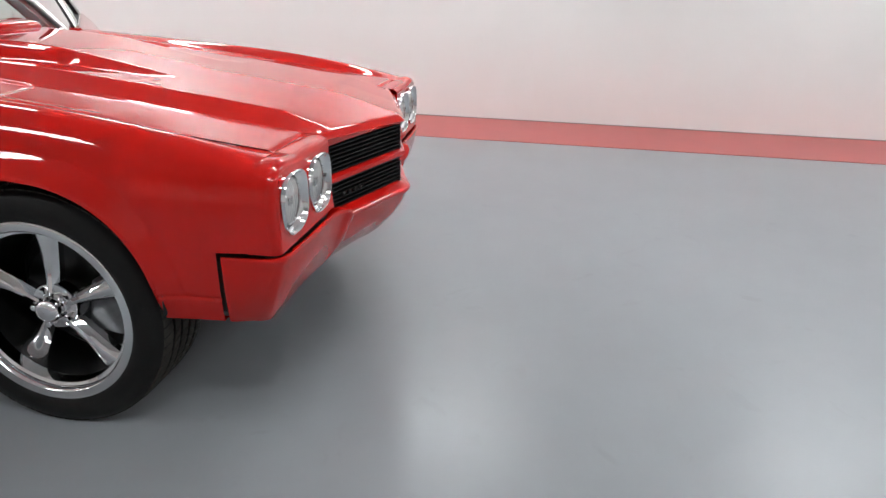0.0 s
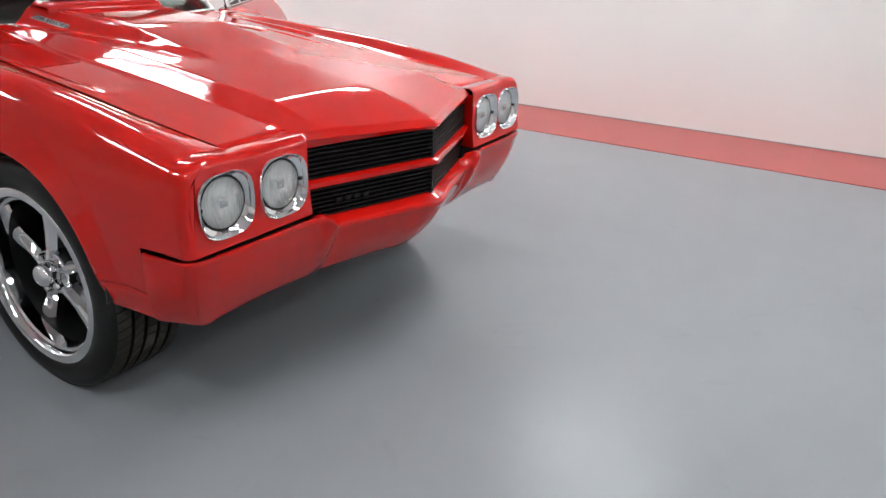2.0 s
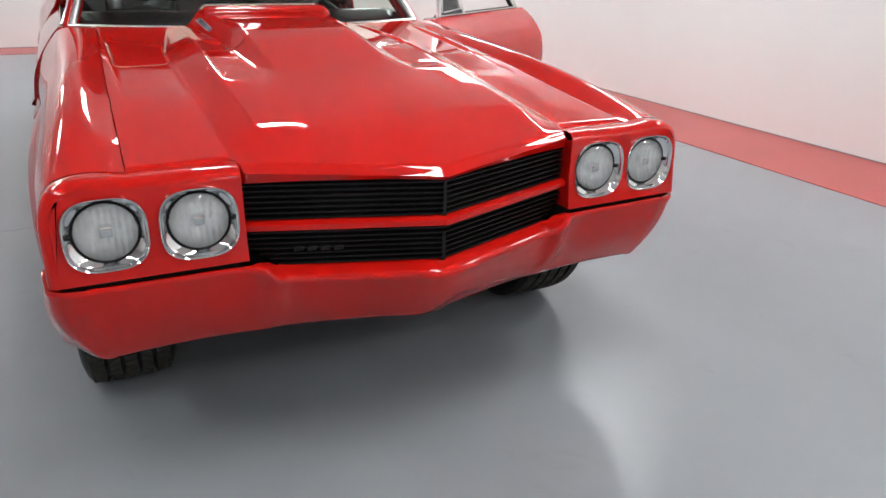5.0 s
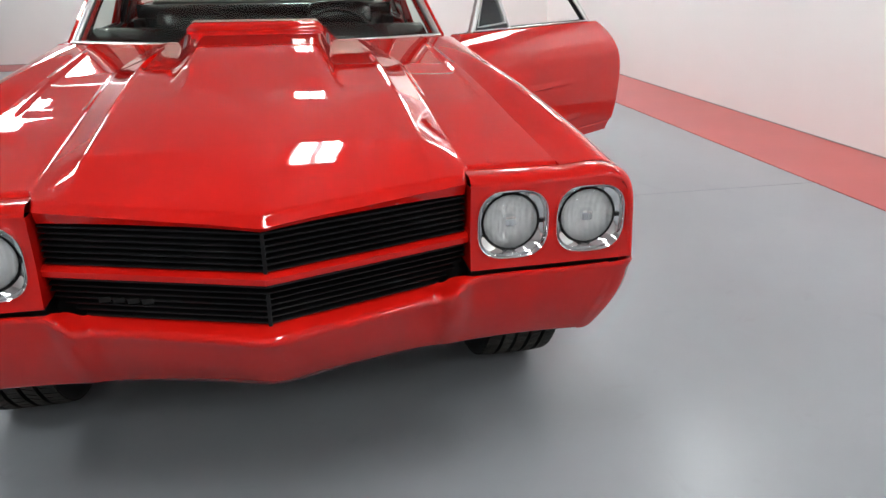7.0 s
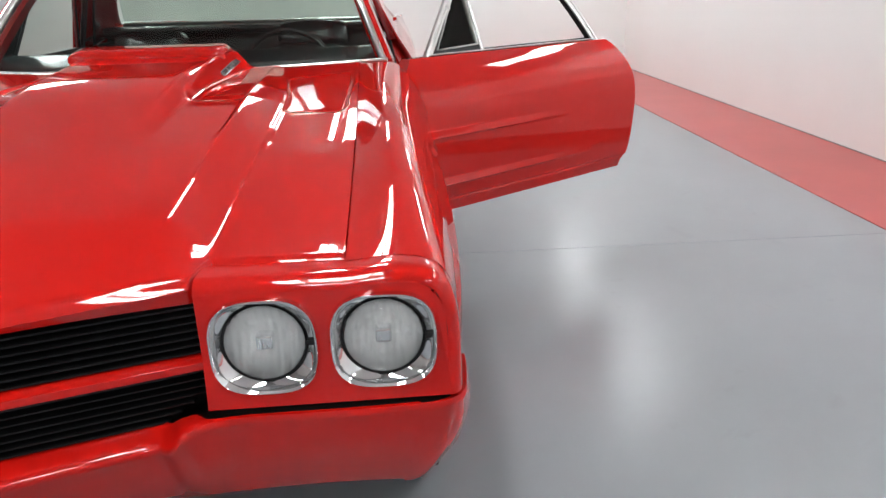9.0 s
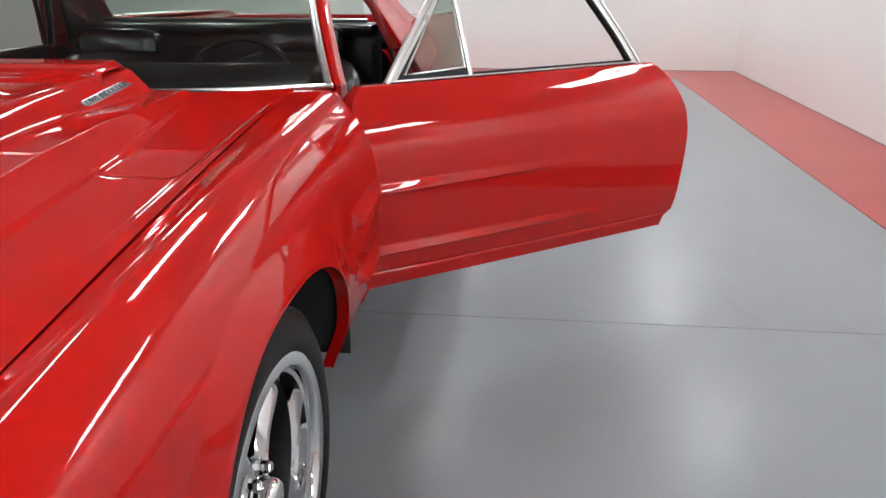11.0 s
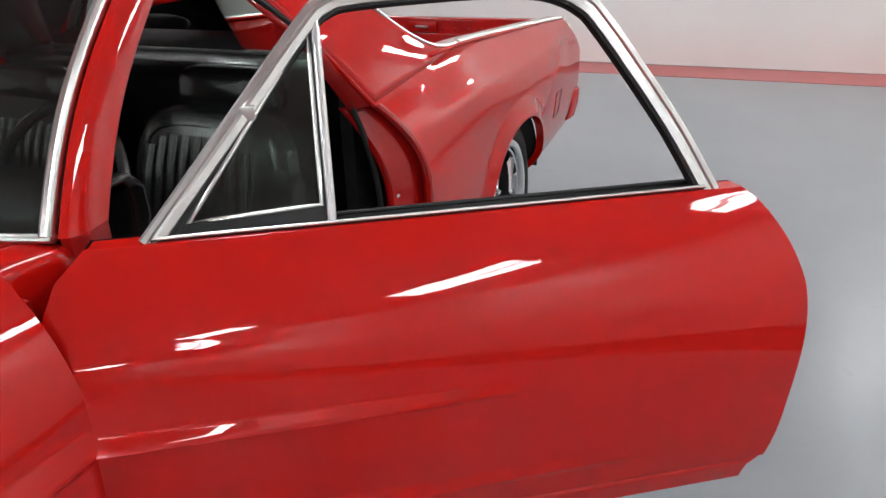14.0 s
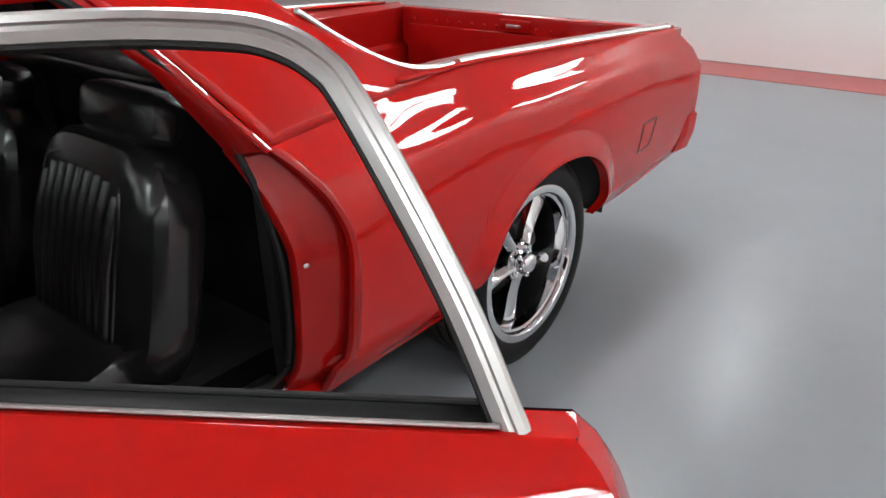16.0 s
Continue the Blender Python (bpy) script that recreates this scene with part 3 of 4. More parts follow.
def headlamp(sx, lx, outer):
    y0 = float(panel_y(np.float64(lx), np.float64(LAMP_Z)))
    n = 72
    ox, oz, ring_r = -sx * 0.001, 0.001, 0.0705
    rows = []
    # squared chrome bezel: outer edge, rolled lip, dish down to the round lamp
    for k_r, dy in ((1.0, 0.006), (1.015, -0.006), (0.985, -0.013), (0.945, -0.010), (0.92, -0.002)):
        rows.append([(k_r * super_r(2 * math.pi * k / n) * math.cos(2 * math.pi * k / n), dy, k_r * super_r(2 * math.pi * k / n) * math.sin(2 * math.pi * k / n)) for k in range(n)])
    for t in np.linspace(0.15, 1, 7):
        ring = []
        for k in range(n):
            a = 2 * math.pi * k / n
            r = 0.92 * super_r(a) * (1 - t) + ring_r * t
            ring.append((r * math.cos(a) + ox * t, -0.002 + 0.010 * t ** 0.8, r * math.sin(a) + oz * t))
        rows.append(ring)
    rows.append([(ring_r * math.cos(2 * math.pi * k / n) + ox, 0.06, ring_r * math.sin(2 * math.pi * k / n) + oz) for k in range(n)])
    v, f = grid(rows, wrap_v=True)
    lamp = mesh_part("headlamp", v, f, CHROME, car, "square-shouldered chrome headlamp bezel", matrix=pose(sx * lx, y0, LAMP_Z))

    def lath(profile):
        rows = [[(r * math.cos(2 * math.pi * k / n), y, r * math.sin(2 * math.pi * k / n)) for k in range(n)] for y, r in profile]
        return grid(rows, wrap_v=True)
    at = pose(ox, 0, oz)
    v, f = lath([(0.055, 0.0704), (0.013, 0.0704), (0.010, 0.0696), (0.011, 0.0664), (0.022, 0.0648)])
    mesh_part("retaining_ring", v, f, BLACK, lamp, matrix=at)
    v, f = lath([(0.022, 0.0646), (0.008, 0.0640)] + [(0.004 - 0.016 * (1 - (r / 0.063) ** 2), r) for r in np.linspace(0.063, 0.001, 14)])
    mesh_part("lens", v, f, LAMP_LENS, lamp, "clear ribbed glass lens", matrix=at)
    v, f = lath([(0.010 + 0.024 * (1 - (r / 0.064) ** 2), r) for r in np.linspace(0.0642, 0.0005, 20)])
    mesh_part("reflector", v, f, REFLECT, lamp, matrix=at)
    box("bulb_shield", (-0.014, 0.004, -0.012), (0.014, 0.030, 0.014), CHROME, lamp, "small bright bulb shield", 0.006, matrix=at)
    box("adjuster_tab", (-0.006, 0.000, -0.005), (0.006, 0.014, 0.005), BLACK, lamp, "", 0.002, matrix=pose(sx * 0.0735 + ox if outer or sx > 0 else 0.0735 + ox, 0.0, oz))
    return lamp


def lamp_lens_material():
    m = glass("ribbed_lamp_lens", (0.97, 0.98, 0.98), 0.03)
    nt = m.node_tree
    tc = nt.nodes.new("ShaderNodeTexCoord")
    w = nt.nodes.new("ShaderNodeTexWave")
    w.inputs["Scale"].default_value = 30
    w.inputs["Distortion"].default_value = 0.8
    bp = nt.nodes.new("ShaderNodeBump")
    bp.inputs["Strength"].default_value = 0.5
    bp.inputs["Distance"].default_value = 0.004
    nt.links.new(tc.outputs["Object"], w.inputs["Vector"])
    nt.links.new(w.outputs["Fac"], bp.inputs["Height"])
    for n in nt.nodes:
        if n.bl_idname in ("ShaderNodeBsdfGlossy", "ShaderNodeFresnel"):
            nt.links.new(bp.outputs[0], n.inputs["Normal"])
    return m


def facet_reflector(m):
    """Moulded optics: upright flutes crossed by bowed bands, as raised relief."""
    nt = m.node_tree
    b = nt.nodes["Principled BSDF"]
    tc = nt.nodes.new("ShaderNodeTexCoord")
    last = None
    for kind, scale, strength in (("flutes", 24.0, 0.2), ("blocks", 32.0, 1.0)):
        w = nt.nodes.new("ShaderNodeTexWave" if kind == "flutes" else "ShaderNodeTexVoronoi")
        w.inputs["Scale"].default_value = scale
        bp = nt.nodes.new("ShaderNodeBump")
        bp.inputs["Strength"].default_value = strength
        bp.inputs["Distance"].default_value = 0.006
        nt.links.new(tc.outputs["Object"], w.inputs["Vector"])
        nt.links.new(w.outputs["Fac" if kind == "flutes" else "Distance"], bp.inputs["Height"])
        if last:
            nt.links.new(last.outputs[0], bp.inputs["Normal"])
        last = bp
    nt.links.new(last.outputs[0], b.inputs["Normal"])


facet_reflector(REFLECT)
LAMP_LENS = lamp_lens_material()
for sx in (-1, 1):
    headlamp_panel(sx)
    for lx in LAMPS:
        headlamp(sx, lx, lx > 0.6)


def vee(x, y0, slope=0.325):
    return y0 + slope * abs(x)


def grille(name, z0, z1, half_top, half_bot, bars):
    # dark backing, V shaped
    rows = []
    for z, h in ((z1, half_top), (z0, half_bot)):
        rows.append([(x, vee(x, -0.785), z) for x in (-h, -h / 2, 0, h / 2, h)])
    v, f = grid(rows)
    g = mesh_part(name, v, f, MATT, car, "satin black grille of thin horizontal bars")
    for k in range(bars):
        t = (k + 0.5) / bars
        z = z1 + (z0 - z1) * t
        h = half_top + (half_bot - half_top) * max(0, (t - 0.45) / 0.55) if half_bot < half_top else half_top
        hz = (z1 - z0) / bars * 0.22
        prof = [(0.02, hz), (0.004, hz), (0.0, hz * 0.5), (0.0, -hz * 0.5), (0.004, -hz), (0.02, -hz)]
        rows = [[(x, vee(x, -0.822) + dy, z + dz) for x in (-h, 0, h)] for dy, dz in prof]
        v, f = grid(rows, flip=True)
        mesh_part("bar", v, f, GRILLE, g, angle=30)
    box("centre_rib", (-0.004, -0.823, z0), (0.004, -0.79, z1 - 0.022), GRILLE, g)
    return g


grille("upper_grille", 0.690, 0.798, 0.447, 0.447, 8)
lower = grille("lower_grille", 0.574, 0.668, 0.447, 0.372, 7)
# small dark emblem on the lower grille, its characters as plain bars
for k in range(4):
    x = -0.335 + 0.030 * k
    box("emblem_bar", (x - 0.012, vee(x, -0.827), 0.614), (x + 0.012, vee(x, -0.819), 0.626), RUBBER, lower, "dull dark emblem bar", 0.002)
# body-colour bar between the grilles, and the surround above
P = []
for dy, dz in ((0.04, 0.014), (0.004, 0.012), (-0.004, 0.007), (-0.004, -0.006), (0.004, -0.011), (0.04, -0.012)):
    P.append([(x, vee(x, -0.836) + dy, 0.679 + dz) for x in np.linspace(-0.452, 0.452, 25)])
v, f = grid(P, flip=True)
mesh_part("grille_bar", v, f, RED, car)

# front bumper: stations along half of it: x, y of the top edge, its z, lower edge x, y, z
BUMP = [(0.000, -0.858, 0.556, 0.000, -0.728, 0.372), (0.120, -0.819, 0.556, 0.118, -0.695, 0.373), (0.250, -0.777, 0.557, 0.245, -0.665, 0.375),
        (0.335, -0.750, 0.558, 0.330, -0.650, 0.377), (0.372, -0.744, 0.560, 0.365, -0.648, 0.379), (0.400, -0.763, 0.572, 0.392, -0.650, 0.381),
        (0.424, -0.766, 0.594, 0.415, -0.652, 0.382), (0.455, -0.748, 0.602, 0.445, -0.650, 0.384), (0.510, -0.735, 0.602, 0.500, -0.650, 0.388),
        (0.620, -0.732, 0.602, 0.610, -0.650, 0.392), (0.740, -0.728, 0.602, 0.710, -0.648, 0.390), (0.826, -0.720, 0.602, 0.785, -0.642, 0.385),
        (0.860, -0.704, 0.601, 0.810, -0.624, 0.386), (0.879, -0.668, 0.600, 0.832, -0.600, 0.394), (0.887, -0.566, 0.598, 0.868, -0.562, 0.406),
        (0.878, -0.556, 0.595, 0.862, -0.556, 0.410)]
full = [(-a, b, c, -d, e, g_) for a, b, c, d, e, g_ in BUMP[:0:-1]] + BUMP
B = spline(full, 241)
rows = []
for x, y, z, lx, ly, lz in B:
    inw = np.array([-x * 0.25, 0.4, 0]) if abs(x) < 0.80 else np.array([-np.sign(x) * 1.0, 0.45, 0])
    inw = inw / np.linalg.norm(inw)
    T, L = np.array([x, y, z]), np.array([lx, ly, lz])
    ledge = 0.024 if abs(x) < 0.37 else (-0.016 if abs(x) > 0.46 else 0.024 - 0.040 * (abs(x) - 0.37) / 0.09)
    drop = sstep(0.44, 0.48, abs(x))
    prof = [T + inw * 0.060 + (0, 0, ledge - 0.035 * drop), T + inw * (0.026 - 0.008 * drop) + (0, 0, 0.006 + max(0, ledge) * 0.35 - 0.022 * drop), T + inw * 0.012 + (0, 0, 0.005 - 0.005 * drop), T + inw * 0.003 + (0, 0, 0.001),
            T - (0, 0, 0.006), T - (0, 0, 0.014) + inw * 0.002]
    for t in (0.14, 0.24, 0.34, 0.46, 0.58, 0.70, 0.82, 0.91):
        prof.append(T * (1 - t) + L * t + inw * (0.004 - 0.020 * math.sin(math.pi * t)))
    prof += [L + (0, 0, 0.006), L + inw * 0.008, L + inw * 0.05 + (0, 0, 0.012)]
    rows.append(prof)
v, f = grid(rows)
mesh_part("front_bumper", v, f, RED, car, "smoothed body-colour front bumper", angle=45)
# matt black blocks added to give the shade behind grille and bumper
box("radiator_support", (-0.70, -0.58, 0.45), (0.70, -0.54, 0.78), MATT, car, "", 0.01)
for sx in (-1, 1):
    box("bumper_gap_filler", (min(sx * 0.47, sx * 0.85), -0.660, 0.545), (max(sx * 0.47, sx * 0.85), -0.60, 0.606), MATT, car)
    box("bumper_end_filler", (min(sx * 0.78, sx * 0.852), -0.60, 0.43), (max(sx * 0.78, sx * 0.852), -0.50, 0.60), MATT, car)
# added pan, hidden from above, that deepens the shade under the bumper
box("shade_pan", (-0.56, -0.50, 0.32), (0.56, -0.20, 0.46), MATT, car, "dark pan added under the nose to block light", 0.02)


# ---- car: wheels ----
def wheel(m):
    w = new("wheel")
    w.parent = car
    w.matrix_basis = m
    R, W = TYRE_R, 0.245
    rl = 0.262
    prof = [(-W * 0.40, rl - 0.01), (-W * 0.5, rl + 0.012), (-W * 0.53, (rl + R) / 2), (-W * 0.49, R - 0.022), (-W * 0.44, R - 0.006), (-W * 0.40, R - 0.001)]
    for g_ in (-0.26, -0.09, 0.09, 0.26):
        c = g_ * W
        prof += [(c - 0.006, R), (c - 0.005, R - 0.012), (c + 0.005, R - 0.012), (c + 0.006, R)]
    prof += [(W * 0.40, R - 0.001), (W * 0.44, R - 0.006), (W * 0.49, R - 0.022), (W * 0.53, (rl + R) / 2), (W * 0.52, rl + 0.026), (W * 0.50, rl + 0.012), (W * 0.44, rl - 0.004)]
    v, f = lathe(prof, 96)
    tyre = mesh_part("tyre", v, f, RUBBER, w, "black low-profile tyre")
    # tread blocks
    bv, bf = [], []
    for k in range(72):
        a0, a1 = 2 * math.pi * k / 72, 2 * math.pi * (k + 0.80) / 72
        for c0, c1, sk in ((-0.44, -0.285, 0.03), (-0.235, -0.115, 0.05), (-0.065, 0.065, 0.0), (0.115, 0.235, -0.05), (0.285, 0.44, -0.03)):
            b0 = len(bv)
            for rr in (R - 0.004, R + 0.002):
                for cc, aa in ((c0, a0), (c1, a0 + sk), (c1, a1 + sk), (c0, a1)):
                    q = rr - (0.004 if abs(cc) > 0.4 else 0)
                    bv.append((cc * W, q * math.cos(aa), q * math.sin(aa)))
            bf += [(b0 + 4, b0 + 5, b0 + 6, b0 + 7)] + [(b0 + i, b0 + (i + 1) % 4, b0 + 4 + (i + 1) % 4, b0 + 4 + i) for i in range(4)]
    t = mesh_part("tread", bv, bf, TREAD, tyre, "fine tread blocks")
    tagged(t, kind="stuff")
    o = W * 0.5
    v, f = lathe([(o - 0.008, rl + 0.014), (o + 0.002, rl + 0.013), (o + 0.004, rl + 0.008), (o + 0.002, rl - 0.012), (o - 0.002, rl - 0.016), (o - 0.018, rl - 0.019), (o - 0.022, rl - 0.028), (o - 0.050, rl - 0.030), (o - 0.058, rl - 0.031)], 96)
    mesh_part("rim", v, f, RIM, w, "polished alloy rim with a stepped lip")
    # barrel inside and brake disc coloured black for the shade between the spokes
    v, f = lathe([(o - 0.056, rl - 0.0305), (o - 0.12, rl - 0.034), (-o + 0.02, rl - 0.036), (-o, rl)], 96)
    mesh_part("shaded_barrel", v, f, BLACK, w, "inside of the wheel barrel, black for the shade in it")
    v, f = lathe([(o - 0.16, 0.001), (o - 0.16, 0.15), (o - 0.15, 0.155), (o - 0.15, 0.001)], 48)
    mesh_part("shaded_brake_disc", v, f, BLACK, w)
    bm = bmesh.new()
    box_bm(bm, (o - 0.17, 0.07, -0.08), (o - 0.11, 0.18, 0.08), 0.015)
    part("brake_caliper", bm, GREY, w)
    # added matt black plate that keeps the wheel's inside in shade
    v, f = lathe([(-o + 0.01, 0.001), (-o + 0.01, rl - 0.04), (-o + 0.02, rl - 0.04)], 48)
    mesh_part("drum_shadow_plate", v, f, MATT, w, "dark plate added to shade the inside of the wheel")
    # the spider sits deep in the rim
    oc = o - 0.026
    # five tapered spokes with a raised spine
    for k in range(5):
        rows = []
        for t_ in np.linspace(0, 1, 9):
            r = 0.045 + (rl - 0.022 - 0.045) * t_
            hw = 0.017 + 0.020 * t_ + 0.012 * t_ ** 5
            front = oc - 0.030 - 0.012 * math.sin(math.pi * t_) - 0.016 * t_ ** 4
            sp = 0.008 * (1 - t_) + 0.006
            rows.append([(front - 0.035, -hw * 0.92, r), (front - 0.010, -hw, r), (front - 0.001, -hw * 0.72, r), (front + sp * 0.7, -hw * 0.40, r), (front + sp, 0, r),
                         (front + sp * 0.7, hw * 0.40, r), (front - 0.001, hw * 0.72, r), (front - 0.010, hw, r), (front - 0.035, hw * 0.92, r)])
        v, f = grid(rows)
        mesh_part("spoke", v, f, RIM, w, matrix=pose(0, 0, 0, 72 * k + 12, 0, 0), angle=28)
    v, f = lathe([(oc - 0.09, 0.070), (oc - 0.035, 0.072), (oc - 0.028, 0.068), (oc - 0.026, 0.04), (oc - 0.02, 0.034), (oc - 0.012, 0.033)], 48)
    mesh_part("hub", v, f, RIM, w)
    v, f = lathe([(oc - 0.02, 0.037), (oc + 0.004, 0.036), (oc + 0.012, 0.032), (oc + 0.018, 0.026), (oc + 0.020, 0.018), (oc + 0.021, 0.001)], 40)
    mesh_part("centre_cap", v, f, CHROME, w, "domed chrome centre cap")
    for k in range(5):
        a = radians(72 * k + 48)
        v, f = lathe([(oc - 0.03, 0.0115), (oc - 0.010, 0.0115), (oc - 0.005, 0.009), (oc - 0.004, 0.001)], 6)
        mesh_part("lug_nut", v, f, CHROME, w, matrix=pose(0, 0.053 * math.cos(a), 0.053 * math.sin(a)))
    return w


WX = 0.734
FRONT_Y = 0.014
w0 = wheel(pose(WX, FRONT_Y, TYRE_R))
for m in (pose(WX + 0.02, WHEELBASE, TYRE_R, 20), pose(-WX - 0.02, WHEELBASE, TYRE_R, 33, 0, 180), pose(-WX, FRONT_Y, TYRE_R, -10, 0, 180)):
    c = copy_thing(w0, m)
# dark inner wheel housings
for cy, ar in ((0.0, ARCH_F), (WHEELBASE, ARCH_R)):
    for sx in (-1, 1):
        rows = []
        for y, z in [(ar[0] - ar[2] - 0.004, 0.405), (ar[0] - ar[2] - 0.010, 0.42)] + [(ar[0] + (a - ar[0]) * 1.04, ar[1] + (b - ar[1]) * 1.04) for a, b in zip(*arch_edge(ar, 36)) if b > ar[1] + 0.09] + [(ar[0] + ar[2] + 0.010, 0.43), (ar[0] + ar[2] + 0.004, 0.405)]:
            rows.append([(sx * 0.882, y, z), (sx * 0.45, y, z)])
        v, f = grid(rows)
        mesh_part("wheel_housing", v, f, MATT, car, thick=0.004)


# ---- car: cabin shell ----
def ws_base(x):
    return np.array([x, 0.90 + 0.10 * (x / 0.745) ** 2, 0.968 + 0.012 * (x / 0.745) ** 2])


def ws_top(x):
    k = x / 0.60
    return np.array([x, 1.30 + 0.07 * k * k, 1.372 - 0.030 * k * k])


xs = np.linspace(-1, 1, 33)
rows = [[ws_base(0.742 * k) * (1 - t) + ws_top(0.60 * k) * t - np.array([0, 0.03 * math.sin(math.pi * t), 0]) for k in xs] for t in np.linspace(0, 1, 10)]
v, f = grid(rows)
ws = mesh_part("windshield", v, f, GLASS, car, "clear curved windshield glass")
ws.visible_shadow = False
base_line = [ws_base(0.748 * k) + (0, -0.012, 0.004) for k in xs]
tube("windshield_lower_trim", base_line, 0.008, STEEL, ws, "bright windshield moulding", flat=1.3)
tube("windshield_upper_trim", [ws_top(0.60 * k) + (0, -0.008, 0.006) for k in xs], 0.010, STEEL, ws)
# cowl panel under the glass
rows = [[(k * 0.70, hood_rear(abs(k * 0.70)) + 0.003 + dy, float(hood_z(np.array([0.62]), np.array([0.9]))[0]) + dz) for k in xs] for dy, dz in ((0, -0.04), (0.03, -0.022), (0.10, -0.018))]
v, f = grid(rows)
mesh_part("cowl_panel", v, f, RED, car)
for sx, x0 in ((1, 0.05), (1, -0.50)):
    tube("wiper", [(x0, 0.875, 0.972), (x0 + 0.2, 0.885, 0.976), (x0 + 0.45, 0.905, 0.974)], 0.006, BLACK, car, "black wiper arm", sides=6)
for sx in (-1, 1):
    p0, p1 = ws_base(0.745), ws_top(0.60)
    rows = []
    for t in np.linspace(0, 1, 14):
        c = p0 * (1 - t) + p1 * t - np.array([0, 0.03 * math.sin(math.pi * t), 0])
        rows.append([(sx * q[0], q[1], q[2]) for q in (c + (0.0, -0.004, 0.0), c + (0.010, -0.010, 0.004), c + (0.022, -0.002, 0.004), c + (0.030, 0.03, 0.0), c + (0.022, 0.075, -0.01), c + (-0.02, 0.09, -0.02), c + (-0.03, 0.02, -0.01))])
    v, f = grid(rows, flip=sx < 0, wrap_v=True)
    mesh_part("windshield_pillar", v, f, RED, car)
    tr = [ws_base(0.745) * (1 - t) + ws_top(0.60) * t + np.array([-0.010, -0.014 - 0.03 * math.sin(math.pi * t), 0.002]) for t in np.linspace(0, 1, 14)]
    tube("pillar_trim", [(sx * a, b, c) for a, b, c in tr], 0.017, STEEL, car, "bright pillar moulding", flat=0.7)
    # painted foot of the pillar, down behind the fender to the hinges
    ring = rows[0]
    P = []
    for z in (ring[0][2] + 0.004, 0.93, 0.80, 0.62, 0.45):
        P.append([(q[0], q[1] + 0.004, z) for q in ring])
    v, f = grid(P, flip=sx > 0, wrap_v=True)
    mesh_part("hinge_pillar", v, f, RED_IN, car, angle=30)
    # fender-to-cowl closing strip
    P = [[(sx * x, y, 0.982 - dz - 0.09 * max(0, y - 0.915)) for x, dz in ((0.652, 0), (0.70, 0.001), (0.74, 0.003), (0.756, 0.006), (0.764, 0.012), (0.768, 0.024), (0.770, 0.05), (0.770, 0.16))] for y in (0.860, 0.88, 0.90, 0.915, 0.945, 0.975, 0.998)]
    v, f = grid(P, flip=sx < 0)
    mesh_part("cowl_corner", v, f, RED, car, thick=0.01)

# roof
rows = []
for t in np.linspace(0, 1, 16):
    row = []
    for k in np.linspace(-1, 1, 33):
        p = ws_top(0.625 * k) * (1 - t) + np.array([0.60 * k, 2.12 + 0.0 * k, 1.325 - 0.02 * k * k]) * t
        p[2] += 0.022 * math.sin(math.pi * t) - 0.03 * max(0, abs(k) - 0.85) / 0.15
        row.append(p)
    rows.append(row)
v, f = grid(rows)
mesh_part("roof", v, f, RED, car, thick=0.02)
rows = [[(0.58 * k, y, z - 0.02 * k * k) for k in np.linspace(-1, 1, 9)] for y, z in ((1.36, 1.335), (1.7, 1.35), (2.08, 1.29))]
v, f = grid(rows)
mesh_part("headliner", v, f, VINYL, car, "black headliner", thick=0.008)


